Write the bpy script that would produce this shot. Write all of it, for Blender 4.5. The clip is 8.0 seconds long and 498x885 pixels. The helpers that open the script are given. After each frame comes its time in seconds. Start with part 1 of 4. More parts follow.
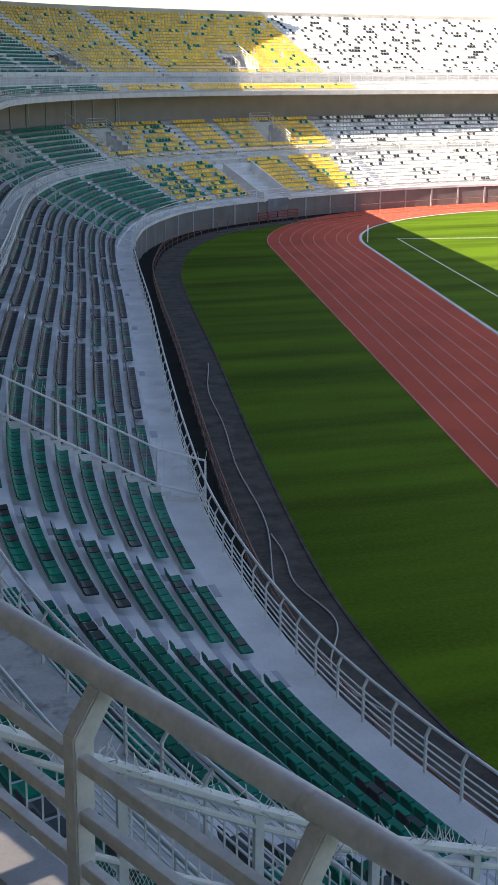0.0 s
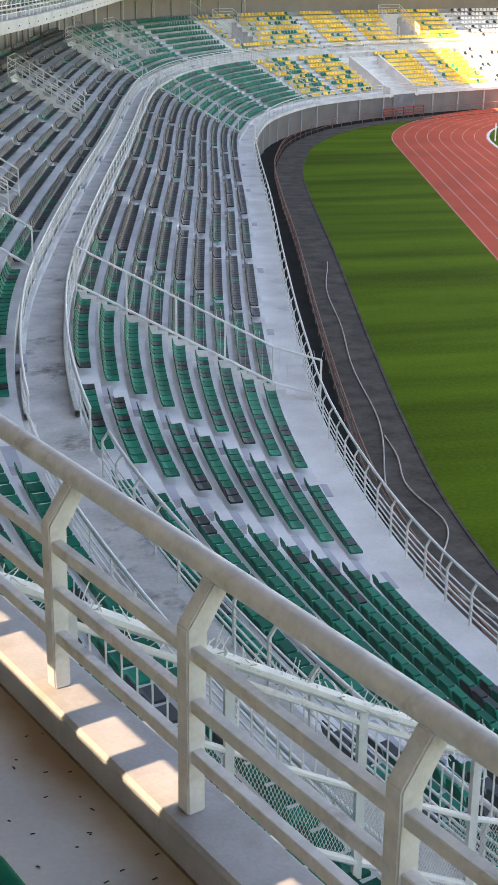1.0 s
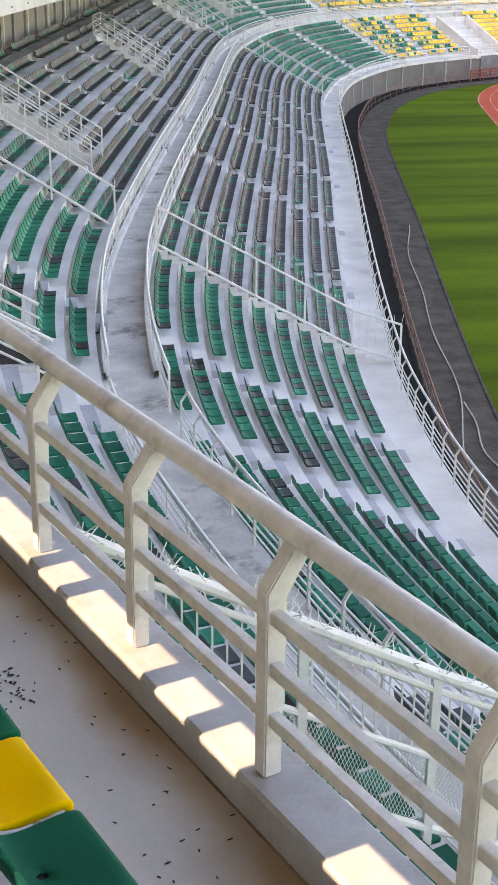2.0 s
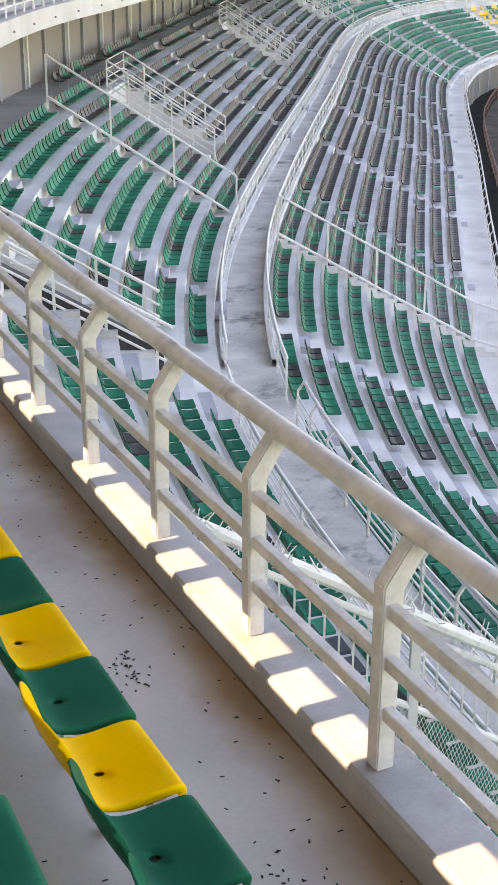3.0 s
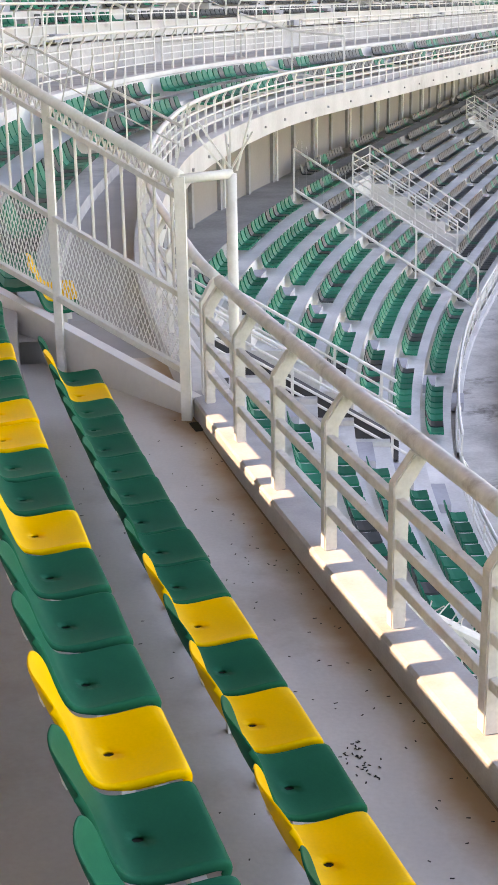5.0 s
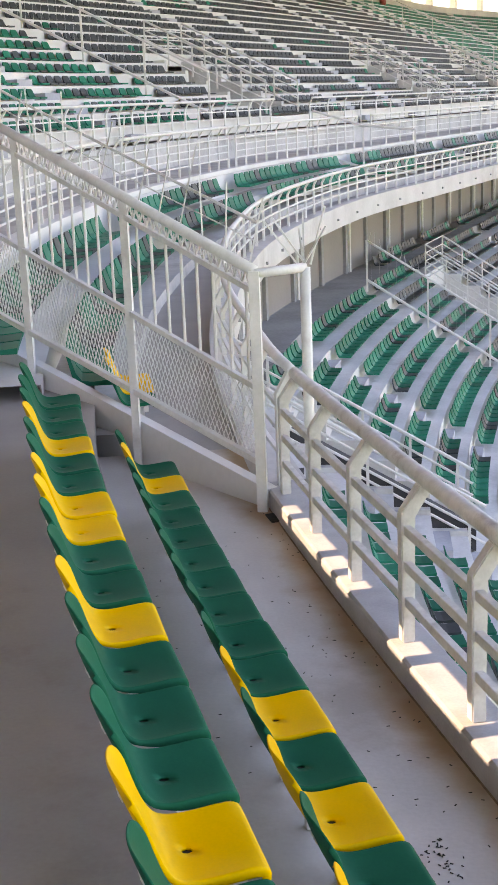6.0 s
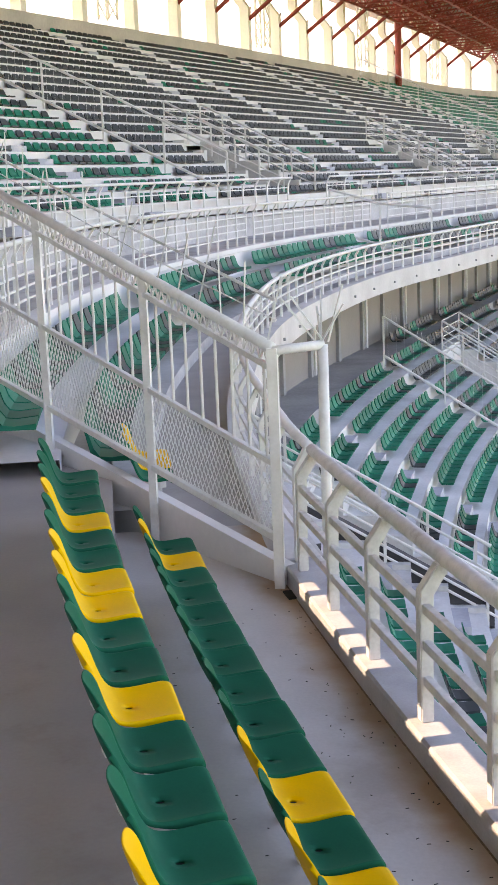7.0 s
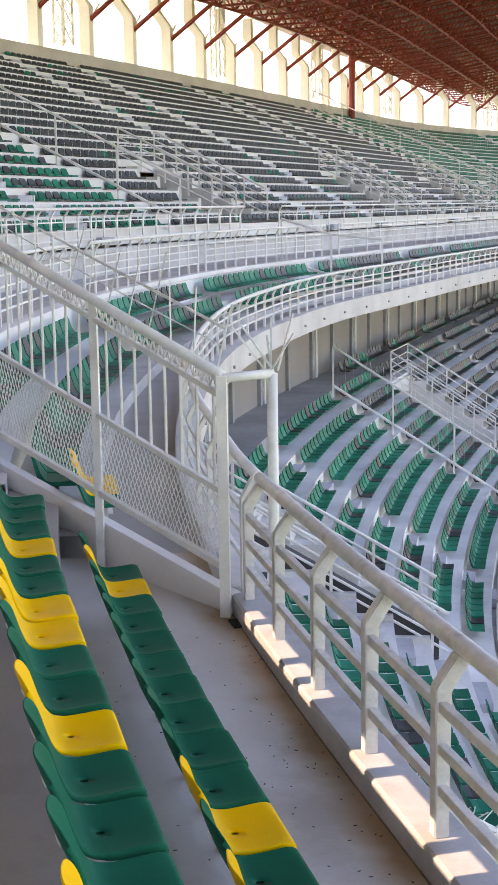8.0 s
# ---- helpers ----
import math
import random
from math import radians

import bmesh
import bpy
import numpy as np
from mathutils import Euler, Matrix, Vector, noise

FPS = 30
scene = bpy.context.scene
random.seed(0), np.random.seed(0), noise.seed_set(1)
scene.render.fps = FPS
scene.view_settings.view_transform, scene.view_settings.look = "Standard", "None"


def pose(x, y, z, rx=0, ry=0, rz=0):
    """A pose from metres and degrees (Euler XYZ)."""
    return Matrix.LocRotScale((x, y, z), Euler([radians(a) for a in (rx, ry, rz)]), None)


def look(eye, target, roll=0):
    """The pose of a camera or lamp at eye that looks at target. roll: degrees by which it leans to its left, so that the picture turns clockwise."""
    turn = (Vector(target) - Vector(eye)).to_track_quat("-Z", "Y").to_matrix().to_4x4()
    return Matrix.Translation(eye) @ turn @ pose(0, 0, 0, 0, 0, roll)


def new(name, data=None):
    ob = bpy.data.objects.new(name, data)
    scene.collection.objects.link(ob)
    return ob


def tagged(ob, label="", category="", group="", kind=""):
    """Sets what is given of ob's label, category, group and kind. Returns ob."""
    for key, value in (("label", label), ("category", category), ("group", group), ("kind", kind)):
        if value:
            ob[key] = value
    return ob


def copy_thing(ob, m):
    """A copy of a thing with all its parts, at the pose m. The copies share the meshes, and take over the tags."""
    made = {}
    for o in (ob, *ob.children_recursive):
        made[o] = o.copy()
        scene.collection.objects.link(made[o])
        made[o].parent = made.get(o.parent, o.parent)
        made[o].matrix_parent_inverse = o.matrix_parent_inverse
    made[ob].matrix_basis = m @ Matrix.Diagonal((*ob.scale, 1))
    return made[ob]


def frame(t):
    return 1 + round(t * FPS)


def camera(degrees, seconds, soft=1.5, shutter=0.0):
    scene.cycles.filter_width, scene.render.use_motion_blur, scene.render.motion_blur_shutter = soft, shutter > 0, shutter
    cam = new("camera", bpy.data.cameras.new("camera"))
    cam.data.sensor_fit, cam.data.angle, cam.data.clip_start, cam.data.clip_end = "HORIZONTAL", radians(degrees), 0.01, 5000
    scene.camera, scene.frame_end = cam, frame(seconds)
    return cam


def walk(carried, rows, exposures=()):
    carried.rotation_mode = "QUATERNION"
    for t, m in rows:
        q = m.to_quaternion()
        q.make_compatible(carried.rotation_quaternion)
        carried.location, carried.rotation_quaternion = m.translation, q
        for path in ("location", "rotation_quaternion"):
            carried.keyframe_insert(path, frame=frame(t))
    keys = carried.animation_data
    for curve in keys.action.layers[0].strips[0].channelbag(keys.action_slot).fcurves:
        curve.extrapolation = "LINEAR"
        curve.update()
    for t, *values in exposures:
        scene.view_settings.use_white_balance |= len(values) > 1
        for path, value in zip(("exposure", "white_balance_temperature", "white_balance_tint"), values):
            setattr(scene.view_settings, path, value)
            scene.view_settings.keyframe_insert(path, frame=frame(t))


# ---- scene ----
EXPOSURES = [(0.0, 1.72, 6600, 14), (0.5, 2.42, 7400, 16), (1.0, 2.97, 8300, 17), (1.5, 3.25, 8800, 20), (3.0, 3.55, 9100, 23), (4.0, 3.7, 9300, 25), (5.5, 3.42, 8800, 27), (7.0, 3.3, 8200, 27), (8.0, 3.2, 8000, 26)]
cam = camera(20.82, 8.0, soft=1.0)
EYE = 17.6
# seconds, x, y, z from the standing point, and the turn in degrees
PATH = [
    (0, 0.073, -0.020, -0.004, 74.560, -0.228, -19.012),
    (0.5, 0.067, -0.003, -0.008, 72.318, -0.643, -16.152),
    (1, 0.061, -0.001, -0.008, 70.261, -0.575, -13.835),
    (2.5, 0.034, 0.032, -0.012, 68.421, -0.398, -8.235),
    (3, 0.024, 0.029, -0.006, 68.173, -0.107, -5.340),
    (3.5, -0.002, 0.058, -0.019, 68.190, -0.333, -2.384),
    (4, -0.016, 0.042, -0.018, 69.064, -0.213, 0.173),
    (4.5, -0.026, 0.020, -0.003, 70.398, 0.322, 2.509),
    (5, -0.022, 0.013, -0.000, 71.983, 0.963, 4.630),
    (6.5, -0.025, -0.008, 0.024, 77.661, 2.424, 8.150),
    (7, -0.028, -0.007, 0.029, 79.041, 2.264, 8.291),
    (7.5, -0.030, 0.008, 0.028, 79.857, 1.871, 7.933),
    (8, -0.031, 0.012, 0.028, 80.146, 0.873, 6.318),
]
walk(cam, [(t, pose(x, y, EYE + z, rx, ry, rz)) for t, x, y, z, rx, ry, rz in PATH], exposures=EXPOSURES)

# ---- world, sun, exposure ----
SUN_AZ, SUN_EL = 252.0, 40.0          # compass: degrees clockwise from +y towards which the sun stands, and its height
world = bpy.data.worlds.new("world")
scene.world = world
world.use_nodes = True
wn = world.node_tree.nodes
wl = world.node_tree.links
sky = wn.new("ShaderNodeTexSky")
sky.sky_type = 'NISHITA'
sky.sun_disc = False
sky.sun_elevation = radians(SUN_EL)
sky.sun_rotation = radians(SUN_AZ)
sky.altitude, sky.air_density, sky.dust_density = 0, 1.0, 1.5
wn["Background"].inputs["Strength"].default_value = 0.085
wl.new(sky.outputs[0], wn["Background"].inputs["Color"])
sun = new("sun", bpy.data.lights.new("sun", 'SUN'))
sun.data.energy, sun.data.angle, sun.data.color = 5.0, radians(0.04), (1.0, 0.88, 0.72)
a, e = radians(SUN_AZ), radians(SUN_EL)
sun_from = Vector((math.sin(a) * math.cos(e), math.cos(a) * math.cos(e), math.sin(e)))
sun.matrix_world = look(sun_from * 100, (0, 0, 0))

# ---- materials ----


def mat(name, colour, rough=0.6, metal=0.0, vary=0.25, scale=3.0, fine=60.0, bump=0.15, stain=None, stain_amount=0.5, island=0.0, obj_rand=0.0, coat=0.0, spec=0.3, stretch=None):
    m = bpy.data.materials.new(name)
    m.use_nodes = True
    n, l = m.node_tree.nodes, m.node_tree.links
    b = n["Principled BSDF"]
    b.inputs["Roughness"].default_value = rough
    b.inputs["Metallic"].default_value = metal
    b.inputs["Specular IOR Level"].default_value = spec
    if coat:
        b.inputs["Coat Weight"].default_value = coat
    tc = n.new("ShaderNodeTexCoord")
    big, small = n.new("ShaderNodeTexNoise"), n.new("ShaderNodeTexNoise")
    for node, sc, det in ((big, scale, 5.0), (small, fine, 3.0)):
        node.inputs["Scale"].default_value = sc
        node.inputs["Detail"].default_value = det
        if stretch and node is big:
            mp = n.new("ShaderNodeMapping")
            mp.inputs["Rotation"].default_value = (0, 0, radians(-stretch[2]))
            mp.inputs["Scale"].default_value = (stretch[0], stretch[1], 1)
            l.new(tc.outputs["Object"], mp.inputs["Vector"])
            l.new(mp.outputs[0], node.inputs["Vector"])
            continue
        l.new(tc.outputs["Object"], node.inputs["Vector"])
    mix = n.new("ShaderNodeMix")
    mix.data_type = 'RGBA'
    dark = tuple(c * (1 - vary) for c in colour)
    light = tuple(min(1, c * (1 + vary * 0.6)) for c in colour)
    mix.inputs[6].default_value = (*dark, 1)
    mix.inputs[7].default_value = (*light, 1)
    add = n.new("ShaderNodeMath")
    add.operation = 'MULTIPLY_ADD'
    l.new(small.outputs["Fac"], add.inputs[0])
    add.inputs[1].default_value = 0.4
    l.new(big.outputs["Fac"], add.inputs[2])
    ramp = n.new("ShaderNodeMapRange")
    ramp.inputs["From Min"].default_value, ramp.inputs["From Max"].default_value = 0.45, 0.95
    l.new(add.outputs[0], ramp.inputs["Value"])
    l.new(ramp.outputs[0], mix.inputs[0])
    out = mix.outputs[2]
    if stain:
        st = n.new("ShaderNodeTexNoise")
        st.inputs["Scale"].default_value = scale * 0.45
        st.inputs["Detail"].default_value = 8.0
        st.inputs["Roughness"].default_value = 0.65
        l.new(tc.outputs["Object"], st.inputs["Vector"])
        sr = n.new("ShaderNodeMapRange")
        sr.inputs["From Min"].default_value, sr.inputs["From Max"].default_value = 0.56, 0.68
        sr.inputs["To Max"].default_value = stain_amount
        l.new(st.outputs["Fac"], sr.inputs["Value"])
        m2 = n.new("ShaderNodeMix")
        m2.data_type = 'RGBA'
        l.new(sr.outputs[0], m2.inputs[0])
        l.new(out, m2.inputs[6])
        m2.inputs[7].default_value = (*stain, 1)
        out = m2.outputs[2]
    if island or obj_rand:
        if island:
            g = n.new("ShaderNodeNewGeometry")
            rnd, amount = g.outputs["Random Per Island"], island
        else:
            g = n.new("ShaderNodeObjectInfo")
            rnd, amount = g.outputs["Random"], obj_rand
        hr = n.new("ShaderNodeMapRange")
        hr.inputs["To Min"].default_value, hr.inputs["To Max"].default_value = 1 - amount, 1 + amount * 0.5
        l.new(rnd, hr.inputs["Value"])
        hv = n.new("ShaderNodeHueSaturation")
        l.new(hr.outputs[0], hv.inputs["Value"])
        l.new(out, hv.inputs["Color"])
        out = hv.outputs[0]
    l.new(out, b.inputs["Base Color"])
    if bump:
        bp = n.new("ShaderNodeBump")
        bp.inputs["Strength"].default_value = bump
        bp.inputs["Distance"].default_value = 0.02
        l.new(small.outputs["Fac"], bp.inputs["Height"])
        l.new(bp.outputs[0], b.inputs["Normal"])
    return m


CONCRETE = mat("concrete_stand", (0.60, 0.60, 0.595), 0.8, vary=0.2, scale=0.6, fine=14, stain=(0.25, 0.24, 0.23), stain_amount=0.45)
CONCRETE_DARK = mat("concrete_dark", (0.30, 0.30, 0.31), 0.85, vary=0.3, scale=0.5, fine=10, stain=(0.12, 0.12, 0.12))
CONCRETE_WHITE = mat("concrete_painted_white", (0.64, 0.63, 0.62), 0.7, vary=0.1, scale=0.5, fine=20, stain=(0.5, 0.49, 0.47), stain_amount=0.4)
# darker copy of the screed: shade round the seats is put into its colour
DECK = mat("deck_screed_shaded", (0.36, 0.35, 0.34), 0.6, vary=0.12, scale=1.3, fine=40, bump=0.06, stain=(0.24, 0.20, 0.165), stain_amount=0.55)
KERB = mat("kerb_paint", (0.36, 0.362, 0.38), 0.65, vary=0.2, scale=4, fine=60, bump=0.08, stain=(0.27, 0.25, 0.23), stain_amount=0.6)
STEEL_NEAR = mat("aged_white_steel", (0.58, 0.57, 0.56), 0.45, vary=0.2, scale=9, fine=50, bump=0.06, stain=(0.28, 0.25, 0.22), stain_amount=0.65)
STEEL_MID = mat("grey_white_steel", (0.68, 0.68, 0.665), 0.5, vary=0.12, scale=5, fine=40, bump=0.05, stain=(0.40, 0.37, 0.33), stain_amount=0.4)
STEEL = mat("painted_steel_white", (0.66, 0.66, 0.65), 0.45, vary=0.10, scale=5, fine=40, bump=0.05, stain=(0.50, 0.47, 0.43), stain_amount=0.5)
RED_STEEL = mat("red_oxide_steel", (0.27, 0.045, 0.034), 0.55, vary=0.25, scale=1.0, fine=10)
RUST = mat("rusty_pipe", (0.24, 0.12, 0.09), 0.7, vary=0.3, scale=3, fine=30)
GREEN = mat("green_seat_plastic", (0.0, 0.128, 0.072), 0.42, vary=0.15, scale=4, fine=90, bump=0.03, obj_rand=0.12, spec=0.02)
YELLOW = mat("yellow_seat_plastic", (0.92, 0.52, 0.001), 0.45, vary=0.10, scale=4, fine=90, bump=0.03, obj_rand=0.08, spec=0.1)
GREEN_FAR = mat("green_seat_field", (0.0, 0.170, 0.108), 0.45, vary=0.2, scale=0.8, fine=8, bump=0, island=0.4, spec=0.08)
DARK_FAR = mat("dark_seat_field", (0.042, 0.05, 0.054), 0.5, vary=0.3, scale=0.5, fine=8, bump=0, island=0.5, spec=0.3)
DARK_ROWS = mat("grey_seat_field", (0.034, 0.042, 0.05), 0.45, vary=0.3, scale=0.5, fine=8, bump=0, island=0.5, spec=0.2)
YELLOW_FAR = mat("yellow_seat_field", (0.88, 0.56, 0.06), 0.5, vary=0.2, scale=0.5, fine=8, bump=0, island=0.2)
GRASS = mat("grass_turf", (0.072, 0.128, 0.006), 0.9, vary=0.55, scale=0.9, fine=6, bump=0.5, stain=(0.055, 0.10, 0.006), stain_amount=0.5, stretch=(0.045, 0.33, -13), spec=0.04)
TRACK = mat("red_track_rubber", (0.43, 0.078, 0.043), 0.85, vary=0.2, scale=0.2, fine=8, bump=0.1, spec=0.1)
TRACK_LINE = mat("worn_lane_paint", (0.52, 0.45, 0.42), 0.85, vary=0.3, scale=0.6, fine=8)
LINE = mat("white_line_paint", (0.78, 0.76, 0.74), 0.8, vary=0.15, scale=1, fine=10)
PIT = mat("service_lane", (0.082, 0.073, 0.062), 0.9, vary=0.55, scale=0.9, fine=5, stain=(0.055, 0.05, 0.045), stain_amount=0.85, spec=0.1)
PANEL = mat("grey_wall_panel", (0.27, 0.25, 0.242), 0.75, vary=0.12, scale=0.5, fine=12)

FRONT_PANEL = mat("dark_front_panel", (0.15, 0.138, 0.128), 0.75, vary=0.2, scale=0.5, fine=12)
# near-black colour paints the shade inside the trench
TRENCH = mat("trench_shade", (0.016, 0.016, 0.015), 0.9, vary=0.4, scale=0.6, fine=8, spec=0.05)
WALK = mat("walkway_concrete", (0.50, 0.49, 0.47), 0.85, vary=0.3, scale=1.1, fine=10, stain=(0.075, 0.065, 0.055), stain_amount=0.9)
# dark tone that paints the shade inside stairway openings
STAIR_SHADE = mat("stair_shade", (0.17, 0.17, 0.18), 0.9, vary=0.3, scale=1, fine=10)
PARAPET = mat("parapet_render", (0.50, 0.465, 0.43), 0.8, vary=0.2, scale=0.4, fine=8, stain=(0.3, 0.27, 0.23))
CONCRETE_BLUE = mat("step_concrete", (0.36, 0.37, 0.41), 0.8, vary=0.2, scale=1, fine=12)
WHITE_FAR = mat("white_seat_field", (0.8, 0.8, 0.8), 0.5, vary=0.15, scale=0.5, fine=8, bump=0, island=0.2)
GREEN_LOW = mat("green_seat_lower", (0.0, 0.170, 0.108), 0.45, vary=0.2, scale=2, fine=30, bump=0, obj_rand=0.4, spec=0.08)
DARK_LOW = mat("dark_seat_lower", (0.018, 0.032, 0.032), 0.45, vary=0.3, scale=2, fine=30, bump=0, obj_rand=0.4)
CONCOURSE = mat("concourse_concrete", (0.52, 0.51, 0.50), 0.85, vary=0.25, scale=0.8, fine=10, stain=(0.2, 0.19, 0.18), stain_amount=0.6)
FASCIA = mat("aged_fascia_paint", (0.52, 0.51, 0.50), 0.75, vary=0.15, scale=0.9, fine=14, stain=(0.3, 0.28, 0.25), stain_amount=0.5)
WALL_PAINT = mat("balcony_wall_paint", (0.68, 0.675, 0.67), 0.7, vary=0.1, scale=0.7, fine=16, stain=(0.5, 0.48, 0.45), stain_amount=0.45)
ASPHALT = mat("dark_ramp_coating", (0.062, 0.062, 0.07), 0.8, vary=0.25, scale=1.2, fine=14)
DIRT = mat("brown_dirt", (0.24, 0.18, 0.13), 0.95, vary=0.5, scale=6, fine=60)
BLACK = mat("near_black", (0.035, 0.032, 0.03), 0.9, vary=0.3)
ROOFING = mat("brown_roof_sheet", (0.21, 0.13, 0.11), 0.7, vary=0.2, scale=0.4, fine=6)
COLUMN = mat("cream_column_paint", (0.82, 0.78, 0.73), 0.7, vary=0.12, scale=0.4, fine=8)
HOSE = mat("pale_hose", (0.36, 0.34, 0.31), 0.7)



def kerb_dirt_glow(m):
    """Brown rusty dirt along the kerb, with warm light bounced off the sunlit kerb painted in: patchy noise that thins
    out over the width (second UV axis, metres).
    """
    n, l = m.node_tree.nodes, m.node_tree.links
    b = n["Principled BSDF"]
    old = b.inputs["Base Color"].links[0].from_socket
    uv = n.new("ShaderNodeUVMap")
    uv.uv_map = "strip"
    sp = n.new("ShaderNodeSeparateXYZ")
    l.new(uv.outputs[0], sp.inputs[0])
    fade = n.new("ShaderNodeMapRange")
    fade.inputs["From Min"].default_value, fade.inputs["From Max"].default_value = 0.0, 0.42
    fade.inputs["To Min"].default_value, fade.inputs["To Max"].default_value = 0.62, 0.0
    l.new(sp.outputs[1], fade.inputs["Value"])
    tc = n.new("ShaderNodeTexCoord")
    blot = n.new("ShaderNodeTexNoise")
    blot.inputs["Scale"].default_value, blot.inputs["Detail"].default_value = 1.6, 7.0
    l.new(tc.outputs["Object"], blot.inputs["Vector"])
    add = n.new("ShaderNodeMath")
    l.new(fade.outputs[0], add.inputs[0])
    l.new(blot.outputs["Fac"], add.inputs[1])
    cut = n.new("ShaderNodeMapRange")
    cut.inputs["From Min"].default_value, cut.inputs["From Max"].default_value = 0.72, 1.08
    cut.inputs["To Max"].default_value = 0.85
    l.new(add.outputs[0], cut.inputs["Value"])
    mx = n.new("ShaderNodeMix")
    mx.data_type = 'RGBA'
    l.new(cut.outputs[0], mx.inputs[0])
    l.new(old, mx.inputs[6])
    # orange-brown for the dirt and for the painted bounce light
    mx.inputs[7].default_value = (0.36, 0.235, 0.135, 1)
    l.new(mx.outputs[2], b.inputs["Base Color"])


# lighter copy of the screed, toned for the brighter light near the kerb
DECK_EDGE = mat("deck_screed_lit_stained", (0.57, 0.555, 0.54), 0.6, vary=0.14, scale=1.3, fine=40, bump=0.06, stain=(0.34, 0.30, 0.26), stain_amount=0.55)
kerb_dirt_glow(DECK_EDGE)

# ---- curves of the bowl, in plan ----


class Line:
    """A smooth plan curve through a few control points; d counts outwards from the field, to its left."""

    def __init__(self, pts, step=0.25):
        p = [Vector((2 * pts[0][0] - pts[1][0], 2 * pts[0][1] - pts[1][1]))] + [Vector(q) for q in pts]
        p.append(2 * p[-1] - p[-2])
        fine = []
        for i in range(1, len(p) - 2):
            for k in range(60):
                t = k / 60
                a, b, c, d = p[i - 1], p[i], p[i + 1], p[i + 2]
                fine.append(0.5 * (2 * b + (c - a) * t + (2 * a - 5 * b + 4 * c - d) * t * t + (3 * b - a - 3 * c + d) * t ** 3))
        fine.append(p[-2])
        f = np.array(fine)
        for _ in range(40):
            f[1:-1] = (f[:-2] + 2 * f[1:-1] + f[2:]) / 4
        s = np.r_[0, np.cumsum(np.hypot(*np.diff(f, axis=0).T))]
        self.length = s[-1]
        self.s = np.arange(0, s[-1], step)
        self.p = np.stack([np.interp(self.s, s, f[:, 0]), np.interp(self.s, s, f[:, 1])], 1)
        g = np.gradient(self.p, axis=0)
        g /= np.linalg.norm(g, axis=1, keepdims=True)
        self.n = np.stack([-g[:, 1], g[:, 0]], 1)

    def at(self, s, d=0.0):
        q = [np.interp(s, self.s, v) for v in (self.p[:, 0], self.p[:, 1], self.n[:, 0], self.n[:, 1])]
        k = math.hypot(q[2], q[3])
        return q[0] + d * q[2] / k, q[1] + d * q[3] / k

    def heading(self, s):
        """The angle about z by which +x turns to the curve's direction."""
        nx, ny = np.interp(s, self.s, self.n[:, 0]), np.interp(s, self.s, self.n[:, 1])
        return math.atan2(-nx, ny)

    def near(self, x, y):
        k = np.argmin((self.p[:, 0] - x) ** 2 + (self.p[:, 1] - y) ** 2)
        return self.s[k]


FRONT = Line([(24, -8), (18.5, 4), (14.8, 14), (12.9, 22), (12.1, 30), (12.8, 40), (14.6, 50), (17.6, 64), (21.4, 81), (25, 98), (28.4, 113), (31, 121.5),
              (34.3, 130.5), (38.5, 138.3), (43, 144.6), (47.3, 148.6), (52, 152), (58, 155.5), (65, 159), (73, 162), (82, 164.5), (96, 166.5), (130, 169), (180, 169)])
UPPER = Line([(7.2, -11), (3.5, -3.1), (0.43, 4.943), (-1.208, 9.615), (-1.86, 12), (-2.6, 15.2), (-3.25, 19.5), (-3.65, 24.5), (-3.72, 28.4), (-3.45, 32.5), (-2.75, 38), (-1.8, 42.5), (-0.2, 48), (2.3, 57), (7.2, 74), (12.4, 94), (17, 112),
              (21.5, 129), (28, 143), (38, 157), (51, 167), (72, 174.5), (100, 179), (140, 181), (180, 181)])


def mesh_object(name, verts, faces, material, parent=None, label="", smooth=False):
    me = bpy.data.meshes.new(name)
    me.from_pydata([tuple(v) for v in verts], [], [tuple(f) for f in faces])
    if isinstance(material, (list, tuple)):
        for m in material:
            me.materials.append(m)
    else:
        me.materials.append(material)
    if smooth:
        me.polygons.foreach_set("use_smooth", [True] * len(me.polygons))
    me.update()
    ob = new(name, me)
    if parent:
        ob.parent = parent
    if label:
        ob["label"] = label
    return ob


def part(name, bm, material, parent, label="", smooth=False):
    me = bpy.data.meshes.new(name)
    bm.to_mesh(me)
    bm.free()
    me.materials.append(material)
    if smooth:
        me.polygons.foreach_set("use_smooth", [True] * len(me.polygons))
    ob = new(name, me)
    ob.parent = parent
    if label:
        ob["label"] = label
    return ob


def sweep(name, line, profile, s0, s1, material, step=1.0, closed=False, parent=None):
    """A strip whose cross-section is a list of (d, z), carried along a plan curve."""
    ss = np.linspace(s0, s1, max(2, int((s1 - s0) / step) + 1))
    verts, faces, k = [], [], len(profile)
    for s in ss:
        for d, z in profile:
            x, y = line.at(s, d)
            verts.append((x, y, z))
    for i in range(len(ss) - 1):
        for j in range(k if closed else k - 1):
            a, b = i * k + j, i * k + (j + 1) % k
            faces.append((a, a + k, b + k, b))
    if closed:
        faces.append(tuple(range(k)))
        faces.append(tuple((len(ss) - 1) * k + j for j in reversed(range(k))))
    return mesh_object(name, verts, faces, material, parent)


